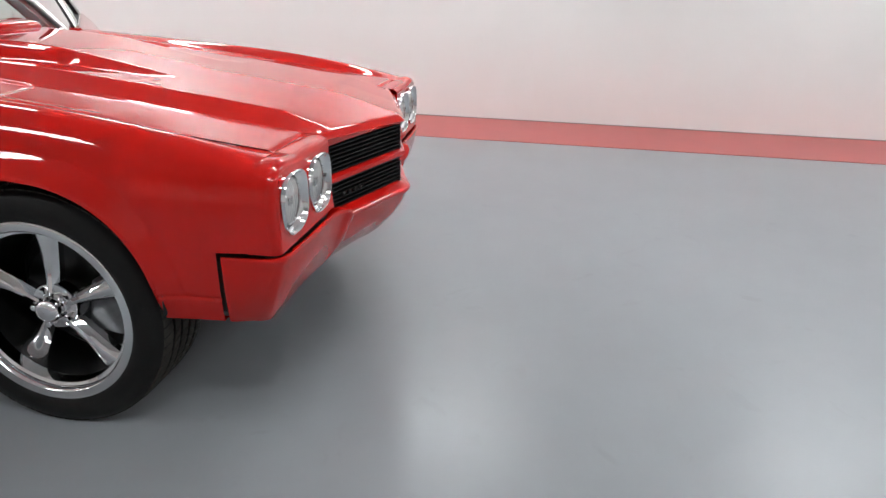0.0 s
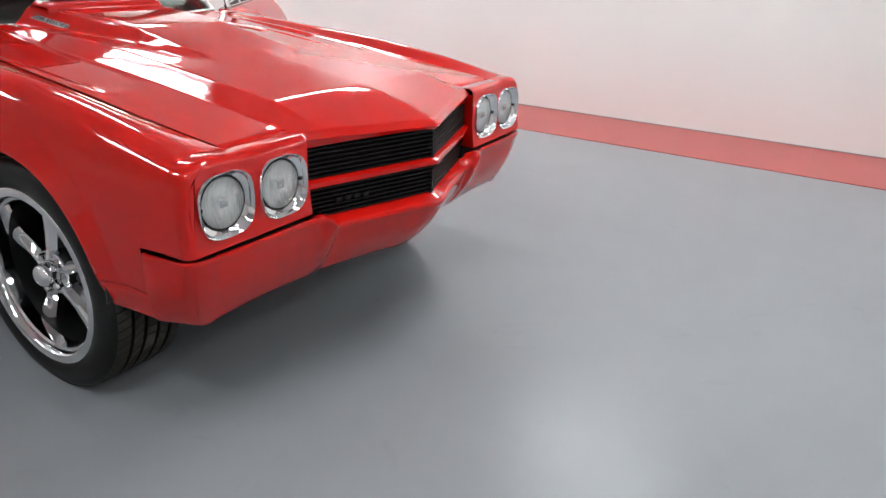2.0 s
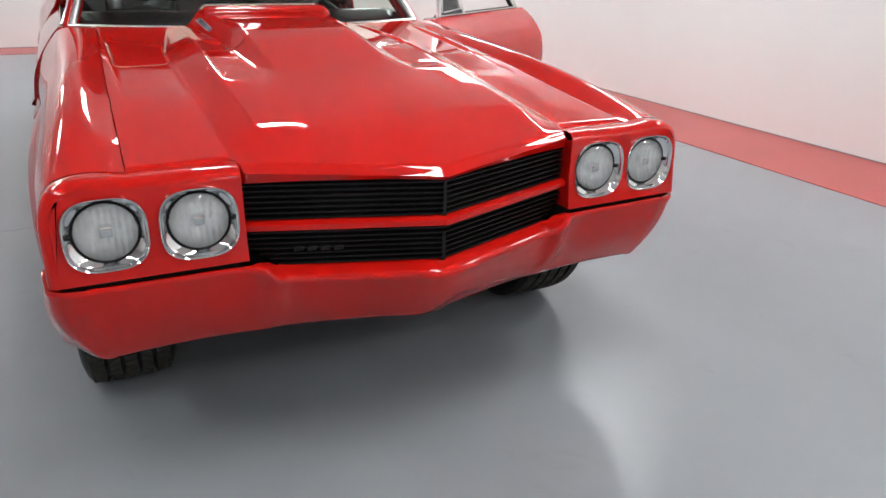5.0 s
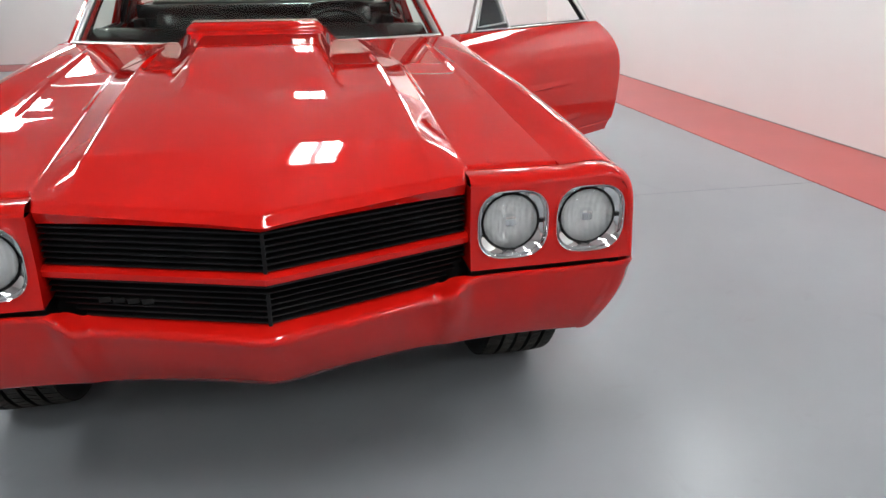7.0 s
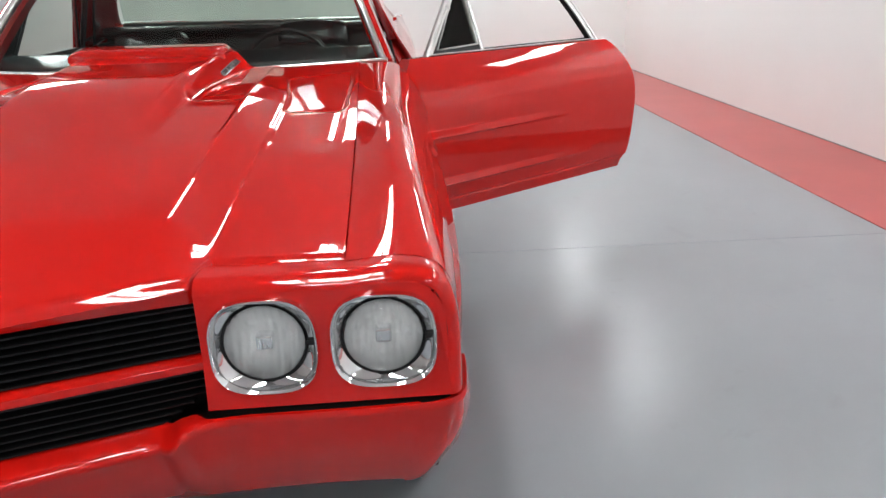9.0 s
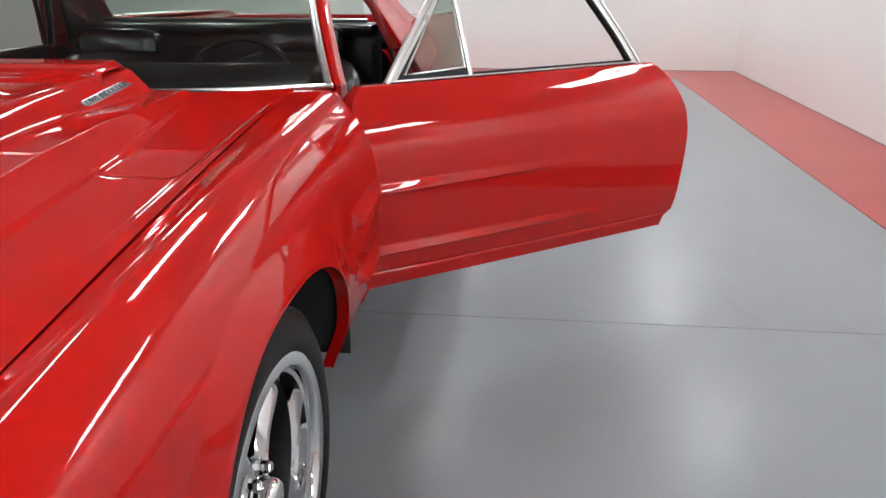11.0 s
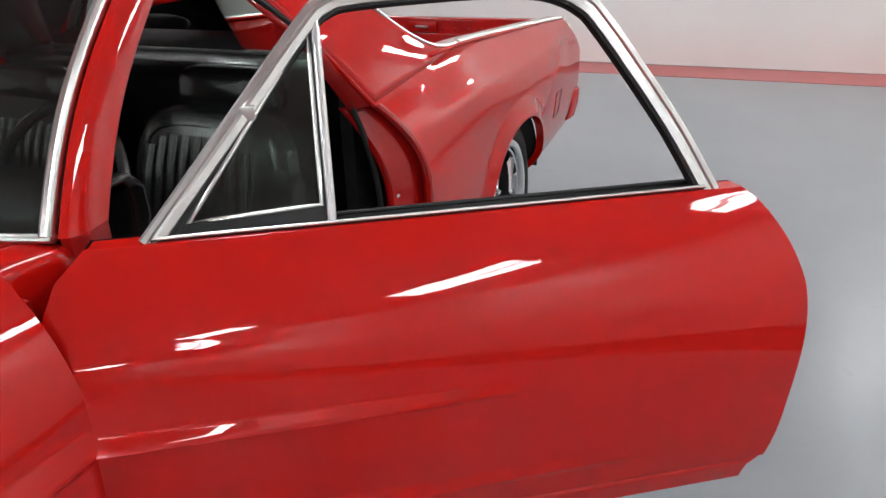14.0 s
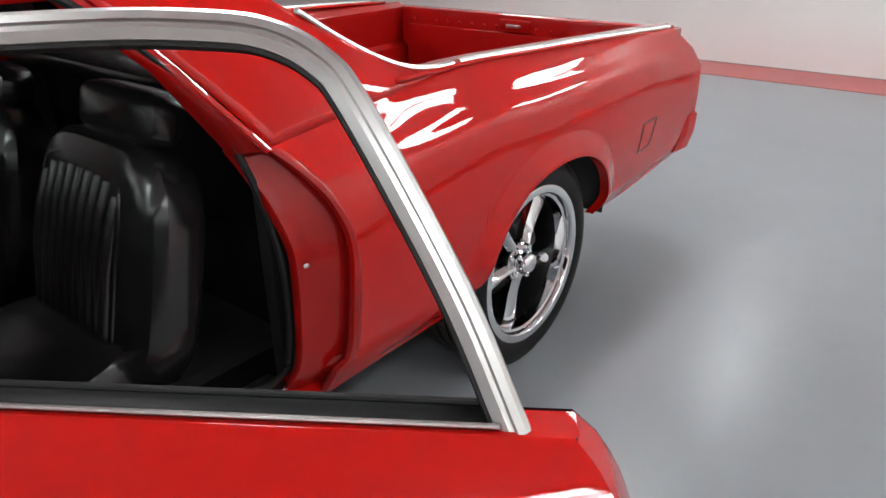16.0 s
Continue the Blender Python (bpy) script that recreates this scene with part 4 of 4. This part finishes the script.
# sail panels from roof to bed side, drawn in the body's own curve
def sail(sx):
    rows = []
    n = 18
    yb = np.linspace(1.998, 2.60, 16)
    bx, bz = side(QUARTER_Y, QUARTER, yb, 0.0)
    tx, tz = side(QUARTER_Y, QUARTER, yb, 0.04)
    back = spline([(bx[-1], yb[-1], bz[-1]), (0.765, 2.44, 1.088), (0.705, 2.26, 1.19), (0.605, 2.06, 1.325)], n)
    for i_, t in enumerate(np.linspace(0, 1, n)):
        fr = np.array([bx[0], yb[0], bz[0]]) * (1 - t) + np.array([0.605, 1.74, 1.335]) * t + np.array([0.008, 0.0, 0]) * math.sin(math.pi * t)
        row = []
        for k in range(16):
            low = np.array([bx[k], yb[k], bz[k]])
            lin = fr + (back[i_] - fr) * k / 15
            dev = low - (np.array([bx[0], yb[0], bz[0]]) + (low * 0 + np.array([bx[-1], yb[-1], bz[-1]]) - np.array([bx[0], yb[0], bz[0]])) * k / 15)
            p = lin + dev * (1 - t) ** 2
            # leave the quarter panel along its own slope
            rise = (np.array([0.605, 1.74, 1.335]) - np.array([bx[0], yb[0], bz[0]])) * (1 - k / 15) + (back[1] - back[0]) * (n - 1) * k / 15
            up = np.array([bx[k] - tx[k], 0.0, bz[k] - tz[k]])
            up = up / np.linalg.norm(up) * np.linalg.norm(rise)
            now = np.array([rise[0] + 0.008 * math.pi * (1 - k / 15), 0.0, rise[2]]) - 2 * np.array([dev[0], 0.0, dev[2]])
            p = p + (up - now) * np.array([1, 0, 1]) * t * (1 - t) ** 2 * (1 - k / 15) ** 2
            row.append((sx * p[0], p[1], p[2]))
        rows.append(row)
    v, f = grid(rows, flip=sx < 0)
    mesh_part("sail_panel", v, f, RED, car, thick=0.001)
    v, f = grid([[(x - sx * 0.045, y + 0.02, z - 0.012) for x, y, z in row[2:]] for row in rows], flip=sx < 0)
    mesh_part("sail_inner_trim", v, f, VINYL, car, "black inner sail trim", thick=0.004)
    # drip edge of the door opening
    pts = [np.array([0.794, 1.990, 0.985]) * (1 - t) + np.array([0.607, 1.735, 1.335]) * t + np.array([0.006, 0, 0]) * math.sin(math.pi * t) for t in np.linspace(0, 1, 10)]
    tube("sail_edge", [(sx * a, b, c) for a, b, c in pts], 0.008, RED, car, sides=8)
    # bright rail moulding along the bed side
    pts = spline([(0.68, 2.20, 1.235), (0.725, 2.32, 1.15), (0.765, 2.44, 1.088), (0.783, 2.55, 1.066), (0.790, 2.7, 1.066), (0.798, 2.98, 1.055), (0.812, 3.35, 1.041), (0.830, 3.7, 1.027), (0.842, 3.95, 1.014)], 50)
    for run in (pts[:23], pts[23:]):
        tube("bed_rail_trim", [(sx * (a - 0.008), b, c + 0.002) for a, b, c in run], 0.0075, STEEL, car, "bright bed rail moulding", flat=1.7)


for sx in (-1, 1):
    sail(sx)

# bed
def bed():
    for sx in (-1, 1):
        P = []
        for z, dx in ((0.55, 0.0), (0.60, 0.0), (0.78, 0.0), (0.80, 0.03), (0.98, 0.03), (1.00, 0.045), (1.045, 0.05)):
            P.append([(sx * (0.66 + dx + 0.055 * (y - 2.3) / 1.9), y, z - (0.04 if z > 1 else 0) * (y - 2.3) / 1.9) for y in np.linspace(2.28, 4.12, 14)])
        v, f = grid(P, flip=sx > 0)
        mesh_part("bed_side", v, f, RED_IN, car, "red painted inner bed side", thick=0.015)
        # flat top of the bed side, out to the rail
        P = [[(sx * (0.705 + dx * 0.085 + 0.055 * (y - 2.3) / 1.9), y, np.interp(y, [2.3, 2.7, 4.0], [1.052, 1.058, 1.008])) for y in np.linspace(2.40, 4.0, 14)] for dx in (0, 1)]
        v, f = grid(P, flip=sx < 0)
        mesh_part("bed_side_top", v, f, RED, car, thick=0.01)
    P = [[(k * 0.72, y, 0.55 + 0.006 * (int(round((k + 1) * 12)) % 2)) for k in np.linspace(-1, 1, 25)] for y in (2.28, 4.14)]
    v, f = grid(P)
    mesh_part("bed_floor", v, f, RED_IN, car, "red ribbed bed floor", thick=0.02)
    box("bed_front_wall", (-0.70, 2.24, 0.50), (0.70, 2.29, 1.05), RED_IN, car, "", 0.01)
    # tailgate
    gate = box("tailgate", (-0.80, 4.12, 0.56), (0.80, 4.20, 0.985), RED_IN, car, "red tailgate, closed", 0.015)
    box("inner_panel", (-0.70, 4.105, 0.62), (0.70, 4.121, 0.90), RED_IN, gate, "", 0.006)
    P = []
    box("latch_recess", (-0.09, 4.100, 0.905), (0.09, 4.122, 0.965), RED_IN, gate, "", 0.012)
    box("latch_handle", (-0.04, 4.088, 0.928), (0.04, 4.102, 0.944), STEEL, gate, "small bright tailgate latch", 0.004)
    for k in range(18):
        x = -0.66 + 1.32 * k / 17
        if abs(x) > 0.11:
            bm = bmesh.new()
            bmesh.ops.create_uvsphere(bm, u_segments=10, v_segments=6, radius=0.010)
            part("bolt_head", bm, RED_IN, gate, matrix=pose(x, 4.118, 0.925) @ Matrix.Diagonal((1, 0.4, 1, 1)))


bed()
# rear end: tail panel, lamps, bumper
box("tail_panel", (-0.84, 4.18, 0.44), (0.84, 4.26, 0.84), RED, car, "", 0.02)
for sx in (-1, 1):
    lo, hi = sorted((sx * 0.60, sx * 0.868))
    box("tail_lamp", (lo, 4.255, 0.62), (hi, 4.30, 0.80), TAIL, car, "dark red tail lamp", 0.012)
rows = []
for x, y in spline([(-0.866, 4.185), (-0.876, 4.25), (-0.85, 4.34), (-0.6, 4.38), (0, 4.40), (0.6, 4.38), (0.85, 4.34), (0.876, 4.25), (0.866, 4.185)], 61):
    k = np.array([x, y, 0])
    inw = np.array([-x * 0.6, -(y - 3.6), 0])
    inw /= np.linalg.norm(inw)
    rows.append([k + inw * a + (0, 0, z) for a, z in ((0.06, 0.605), (0.006, 0.603), (0.0, 0.595), (0.004, 0.52), (0.03, 0.445), (0.045, 0.440), (0.08, 0.45))])
v, f = grid(rows, flip=True)
mesh_part("rear_bumper", v, f, RED, car, "body-colour rear bumper", angle=45)
# fuel door
for (ya, za, yb, zb) in ((3.655, .575, 3.668, .692), (3.668, .692, 3.800, .692), (3.800, .692, 3.762, .580), (3.762, .580, 3.655, .575)):
    pts = []
    for t in np.linspace(0, 1, 8):
        y, z = ya + (yb - ya) * t, za + (zb - za) * t
        ss = np.linspace(0.2, 1, 200)
        xx, zz = side(QUARTER_Y, QUARTER, np.full(200, y), ss)
        pts.append((np.interp(-z, -zz, xx) - 0.0005, y, z))
    tube("fuel_door_gap", pts, 0.0028, BLACK, car, sides=6)

# rocker, sills, jambs, floor
for sx in (-1, 1):
    P = [[(sx * x, y, z) for y in np.linspace(0.90, 2.14, 10)] for x, z in ((0.735, 0.376), (0.77, 0.366), (0.80, 0.36), (0.816, 0.356), (0.820, 0.351), (0.818, 0.345), (0.79, 0.342))]
    v, f = grid(P, flip=sx < 0)
    mesh_part("rocker_panel", v, f, RED, car, thick=0.01)
    lo, hi = sorted((sx * 0.69, sx * 0.775))
    box("sill_plate", (lo, 1.05, 0.372), (hi, 1.985, 0.382), STEEL, car, "bright ribbed sill plate", 0.003)
    # latch-side jamb
    zs = np.concatenate([np.linspace(0.352, 0.46, 8)[:-1], np.linspace(0.46, 0.985, 26)])
    skin = side(QUARTER_Y, QUARTER, np.full(240, 2.08), np.linspace(0.0, 1, 240))
    outer = np.stack([np.interp(-zs, -skin[1], skin[0]), JAMB_Y0 + pchip(*JAMB_REAR, zs), zs], 1)
    inner_y = np.interp(zs, [.36, .5, .75, .985], [1.96, 1.97, 1.975, 1.925])
    P = []
    # rolled outer flange, then a step back to the recessed latch face
    for dx, dy in ((0.004, 0.012), (0.002, 0.001), (0.005, -0.007), (0.013, -0.010), (0.021, -0.005), (0.026, 0.008), (0.034, 0.012)):
        P.append([(sx * (o_[0] - dx), o_[1] + dy, o_[2]) for o_ in outer])
    for dx, ty in ((0.050, 0.10), (0.060, 0.50), (0.068, 0.60), (0.074, 0.80), (0.088, 0.86)):
        P.append([(sx * (o_[0] - dx), o_[1] * (1 - ty) + iy * ty, o_[2]) for o_, iy in zip(outer, inner_y)])
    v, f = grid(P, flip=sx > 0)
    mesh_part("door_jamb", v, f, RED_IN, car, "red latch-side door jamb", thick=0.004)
    # black seal round the opening
    pts = [(0.605, 1.40, 1.322), (0.610, 1.66, 1.325), (0.700, 1.85, 1.165), (0.752, 1.940, 0.99), (0.792, 1.988, 0.75), (0.792, 1.984, 0.50), (0.755, 1.955, 0.40), (0.725, 1.80, 0.392), (0.72, 1.1, 0.392)]
    tube("door_seal", [(sx * a, b, c) for a, b, c in spline(pts, 60)], 0.009, SEAL, car, sides=8)
    # latch pillar inside the sail
    P = [[(sx * x, y, z) for x, y, z in ((0.785, 1.985, 0.985), (0.715, 1.865, 1.165), (0.625, 1.72, 1.325))], [(sx * x, y, z) for x, y, z in ((0.748, 1.925, 0.985), (0.685, 1.82, 1.165), (0.597, 1.68, 1.32))]]
    v, f = grid(P, flip=sx > 0)
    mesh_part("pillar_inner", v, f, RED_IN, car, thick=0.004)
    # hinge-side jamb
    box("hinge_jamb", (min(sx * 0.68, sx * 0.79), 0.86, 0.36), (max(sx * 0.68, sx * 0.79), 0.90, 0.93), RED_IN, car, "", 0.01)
bm = bmesh.new()
bmesh.ops.create_uvsphere(bm, u_segments=12, v_segments=8, radius=0.011)
part("striker", bm, STEEL, car, "steel door striker pin", matrix=pose(0.826, 2.026, 0.715) @ Matrix.Diagonal((1.4, 1.4, 1.0, 1)))
box("cabin_floor", (-0.70, 0.62, 0.27), (0.70, 2.20, 0.32), VINYL, car, "black carpeted cabin floor", 0.01)
box("cabin_back_wall", (-0.70, 2.16, 0.30), (0.70, 2.20, 1.07), VINYL, car, "black rear cabin trim", 0.01)
# trim blocks in matt black, standing for the deep shade behind the seats
for sx in (-1, 1):
    box("quarter_trim", (min(sx * 0.655, sx * 0.70), 2.03, 0.33), (max(sx * 0.655, sx * 0.70), 2.19, 1.0), MATT, car, "inner quarter trim, matt black for the shade behind the seat", 0.01)
box("package_tray", (-0.66, 2.02, 1.03), (0.66, 2.20, 1.072), VINYL, car, "", 0.01)
box("firewall", (-0.68, 0.70, 0.28), (0.68, 0.74, 0.93), MATT, car)
# unseen slab standing in for the underbody, set low to darken the floor below
box("underbody_light_block", (-0.52, -0.24, 0.25), (0.52, 4.05, 0.36), MATT, car, "unseen dark slab in place of the underbody, blocking light", 0.01)
rows = [[(k * 0.60, y, z - 0.02 * k * k) for k in np.linspace(-1, 1, 13)] for y, z in ((2.14, 1.31), (2.18, 1.075))]
v, f = grid(rows)
rw = mesh_part("rear_window", v, f, GLASS, car, "flat rear cabin window")
rw.visible_shadow = False
tube("rear_window_trim", [(k * 0.61, 2.185, 1.078) for k in np.linspace(-1, 1, 9)], 0.010, STEEL, rw)

# dashboard and wheel
rows = []
for k in np.linspace(-1, 1, 25):
    rows.append([(k * 0.70, y + 0.06 * k * k, z) for y, z in ((0.91, 0.955), (1.00, 0.978), (1.08, 1.006), (1.14, 1.012), (1.168, 0.985), (1.170, 0.93), (1.14, 0.86), (1.13, 0.72), (1.0, 0.68))])
v, f = grid(rows)
mesh_part("dashboard", v, f, VINYL, car, "black padded dashboard", thick=0.01)
SW_M = pose(0.325, 1.34, 0.895, 66, 0, 0)
tube("steering_wheel", [(0.195 * math.cos(a), 0.195 * math.sin(a), 0) for a in np.linspace(0, 2 * math.pi, 48, endpoint=False)], 0.013, VINYL, car, "black steering wheel", closed=True, matrix=SW_M)
sw = [o for o in car.children if o.name.startswith("steering_wheel")][0]
for a in (200, 340, 270):
    c, s = math.cos(radians(a)), math.sin(radians(a))
    tube("wheel_spoke", [(0.03 * c, 0.03 * s, -0.03), (0.1 * c, 0.1 * s, -0.02), (0.19 * c, 0.19 * s, 0)], 0.010, BLACK, sw, sides=8)
v, f = lathe([(-0.05, 0.03), (-0.02, 0.05), (0.0, 0.05), (0.008, 0.03), (0.01, 0.001)], 24)
mesh_part("wheel_hub", v, f, VINYL, sw, matrix=pose(0, 0, 0, 0, -90, 0))
tube("steering_column", [(0.325, 1.32, 0.885), (0.325, 1.05, 0.80)], 0.03, VINYL, car)


def rounded_slab(w, h, d, bulge=0.02, p=4.0, n=40):
    """A padded cushion: superellipse outline of size w x h in xz, depth d in y."""
    rows = []
    for k in range(n):
        a = 2 * math.pi * k / n
        r = 1 / (abs(math.cos(a)) ** p + abs(math.sin(a)) ** p) ** (1 / p)
        c, s = r * math.cos(a), r * math.sin(a)
        row = []
        for q, dy in ((0.0, -d / 2 - bulge), (0.5, -d / 2 - bulge * 0.75), (0.8, -d / 2 - bulge * 0.2), (0.94, -d / 2 + 0.01), (1.0, -d / 2 + 0.035), (1.0, d / 2 - 0.035), (0.94, d / 2 - 0.006), (0.8, d / 2), (0.0, d / 2)):
            row.append((c * q * w / 2, dy, s * q * h / 2))
        rows.append(row)
    return grid(rows, wrap_u=True)


def seat(x, head=0.322):
    st_ = new("seat")
    st_.parent = car
    st_.matrix_basis = pose(x, 0, 0)
    tagged(st_, "black vinyl bucket seat with pleated insert")
    M = pose(0, 1.82, 0.682, -14, 0, 0)
    out = 0.028 if x > 0 else -0.028
    v, f = rounded_slab(0.575, 0.60, 0.14, 0.02)
    mesh_part("seat_back", v, f, VINYL, st_, matrix=M @ pose(out, 0, 0))
    for k in range(9):
        xk = -0.164 + 0.328 * k / 8
        top = 0.212 - 0.034 * (abs(k - 4) / 4) ** 5
        tube("pleat", [(xk * 0.94, -0.084, -0.22), (xk, -0.094, 0.0), (xk, -0.086, top - 0.08), (xk, -0.070, top)], 0.0175, VINYL, st_, sides=12, matrix=M)
    pipe = [(-0.178, -0.084, -0.22), (-0.188, -0.086, 0.0), (-0.186, -0.078, 0.15), (-0.165, -0.070, 0.212), (-0.10, -0.068, 0.236), (0.0, -0.068, 0.241), (0.10, -0.068, 0.236), (0.165, -0.070, 0.212), (0.186, -0.078, 0.15), (0.188, -0.086, 0.0), (0.178, -0.084, -0.22)]
    tube("piping", spline(pipe, 50), 0.006, VINYL, st_, sides=8, matrix=M)
    v, f = rounded_slab(0.35, 0.135, 0.10, 0.014)
    mesh_part("head_restraint", v, f, VINYL, st_, matrix=M @ pose(-0.03 if x < 0 else 0.05, 0.015, head))
    v, f = rounded_slab(0.53, 0.52, 0.16, 0.02)
    mesh_part("seat_cushion", v, f, VINYL, st_, matrix=pose(0, 1.52, 0.44, -82, 0, 0))
    return st_


seat(0.335, 0.350)
seat(-0.36)


# ---- car: doors ----
def door(open_):
    d = new("driver_door" if open_ else "passenger_door")
    d.parent = car
    d.matrix_basis = DOOR_M if open_ else Matrix.Identity(4)
    tagged(d, "red door swung wide open" if open_ else "red door, closed")
    mir = not open_
    cols = np.linspace(0.86, 2.16, 60)
    body_side("door_skin", DOOR_Y, DOOR, cols, None, 230, mir, d, warp=d_warp, extra=ridges, thick=0.035)
    s_ = -1 if mir else 1
    # inner trim panel and edges
    zs = np.linspace(0.405, 0.982, 24)
    P = []
    yf = DOOR_Y0 + np.interp(zs, [.36, .88, .95, .985], [.014, .018, .047, .087])
    yr = DOOR_Y0 + pchip(*DOOR_REAR, zs) - 0.002
    xo = np.array([np.interp(-z, -side(DOOR_Y, DOOR, np.full(200, 1.4), np.linspace(0.14, 1, 200))[1], side(DOOR_Y, DOOR, np.full(200, 1.4), np.linspace(0.14, 1, 200))[0]) for z in zs])
    def shell(name, P, mat, label=""):
        P = np.array(P)
        P[:, :, 0] *= s_
        v, f = grid(P, flip=not mir)
        return mesh_part(name, v, f, mat, d, label)
    shell("hinge_edge", [np.stack([xo - 0.003, yf, zs], 1), np.stack([xo * 0 + 0.735, yf, zs], 1)], RED_IN)
    shell("latch_edge", [np.stack([xo * 0 + 0.735, yr, zs], 1), np.stack([xo - 0.018, yr + 0.001, zs], 1), np.stack([xo - 0.003, yr + 0.001, zs], 1)], RED)
    shell("door_inner_panel", [np.stack([xo * 0 + 0.733, yf * (1 - t) + yr * t, zs], 1) for t in np.linspace(0, 1, 10)], VINYL, "black inner door trim")
    yt = DOOR_Y0 + np.linspace(0.088, 1.194, 12)
    shell("door_top", [np.stack([yt * 0 + x, yt, yt * 0 + z], 1) for x, z in ((0.733, 0.975), (0.736, 0.981), (0.760, 0.9822), (0.777, 0.9838))], RED)
    # belt top: slot for the glass with bright lips
    for x, mat, r in ((0.774, STEEL, 0.003), (0.738, SEAL, 0.004)):
        tube("belt_moulding", [(s_ * x, y, 0.990) for y in np.linspace(DOOR_Y0 + 0.19, DOOR_Y0 + 1.12, 8)], r, mat, d, sides=8)
    P = [[(s_ * x, y, z) for y in (DOOR_Y0 + 0.18, DOOR_Y0 + 1.12)] for x, z in ((0.773, 0.988), (0.768, 0.984), (0.745, 0.984), (0.738, 0.988))]
    v, f = grid(P, flip=mir)
    mesh_part("window_slot_seal", v, f, SEAL, d, "black felt window slot", thick=0.003)
    # bright window frame: slanted front post, rounded top, slanted rear post
    def fx(z):
        return 0.768 - 0.49 * (z - 0.98)
    path = [(0.165, 0.985), (0.30, 1.135), (0.435, 1.285), (0.475, 1.318), (0.53, 1.332), (0.70, 1.341), (0.80, 1.341), (0.88, 1.334), (0.942, 1.308), (0.985, 1.262), (1.085, 1.105), (1.147, 0.982)]
    pts = spline([(fx(z), DOOR_Y0 + u, z) for u, z in path], 80)
    def ribbon(name, prof, mat, label=""):
        rows = []
        for i, p in enumerate(pts):
            a, b = pts[max(0, i - 1)], pts[min(len(pts) - 1, i + 1)]
            t = (b - a) / np.linalg.norm(b - a)
            out = np.array([0.93, 0, 0.36])
            inn = np.cross(t, out)
            inn /= np.linalg.norm(inn)
            rows.append([p + out * o_ - inn * w_ for o_, w_ in prof])
        R = np.array(rows)
        R[:, :, 0] *= s_
        v, f = grid(R, flip=mir, wrap_v=True)
        n = len(prof)
        f += [tuple(range(n)), tuple((len(pts) - 1) * n + k for k in range(n))[::-1]]
        return mesh_part(name, v, f, mat, d, label, angle=30)
    ribbon("window_frame", [(-0.008, 0.003), (0.006, 0.003), (0.010, -0.001), (0.011, -0.009), (0.007, -0.012), (0.008, -0.017), (0.004, -0.028), (-0.008, -0.030)], STEEL, "brushed stainless door window frame")
    ribbon("glass_channel_seal", [(-0.022, -0.024), (-0.001, -0.028), (-0.001, -0.033), (-0.006, -0.035), (-0.022, -0.033)], SEAL)
    # vent window
    def vpt(u, z):
        return (s_ * (fx(z) - 0.004), DOOR_Y0 + u, z)
    tube("vent_post", [vpt(0.460, 0.985), vpt(0.463, 1.15), vpt(0.466, 1.303)], 0.0075, STEEL, d, "bright vent window post", flat=1.0)
    corner = [(0.237, 1.002), (0.446, 1.012), (0.452, 1.272)]
    v = [vpt(*c) for c in corner]
    vg = mesh_part("vent_glass", v + [(a - s_ * 0.004, b, c) for a, b, c in v], [(0, 1, 2), (5, 4, 3), (0, 3, 4, 1), (1, 4, 5, 2), (2, 5, 3, 0)], GLASS, d, "triangular vent glass")
    vg.visible_shadow = False
    tri = []
    for i in range(3):
        a, b = np.array(corner[i]), np.array(corner[(i + 1) % 3])
        for t in np.linspace(0, 1, 8)[:-1]:
            tri.append(vpt(*(a * (1 - t) + b * t)))
    tube("vent_frame", tri, 0.004, STEEL, d, closed=True, sides=8)
    oc = [(0.185, 0.986), (0.459, 0.986), (0.461, 1.302)]
    ic = [(0.240, 1.004), (0.449, 1.013), (0.454, 1.262)]
    v = [vpt(*c) for c in oc + ic]
    v += [(a - s_ * 0.012, b, c) for a, b, c in v]
    f = []
    for i in range(3):
        k = (i + 1) % 3
        f += [(i, k, 3 + k, 3 + i), (6 + i, 9 + i, 9 + k, 6 + k), (3 + i, 3 + k, 9 + k, 9 + i)]
    mesh_part("vent_seal", v, f, SEAL, d, "wide black rubber surround of the vent glass")
    box("vent_latch", (-0.006, -0.012, -0.012), (0.012, 0.012, 0.012), STEEL, d, "", 0.003, matrix=pose(*vpt(0.345, 1.155)))
    return d


door(True)
door(False)
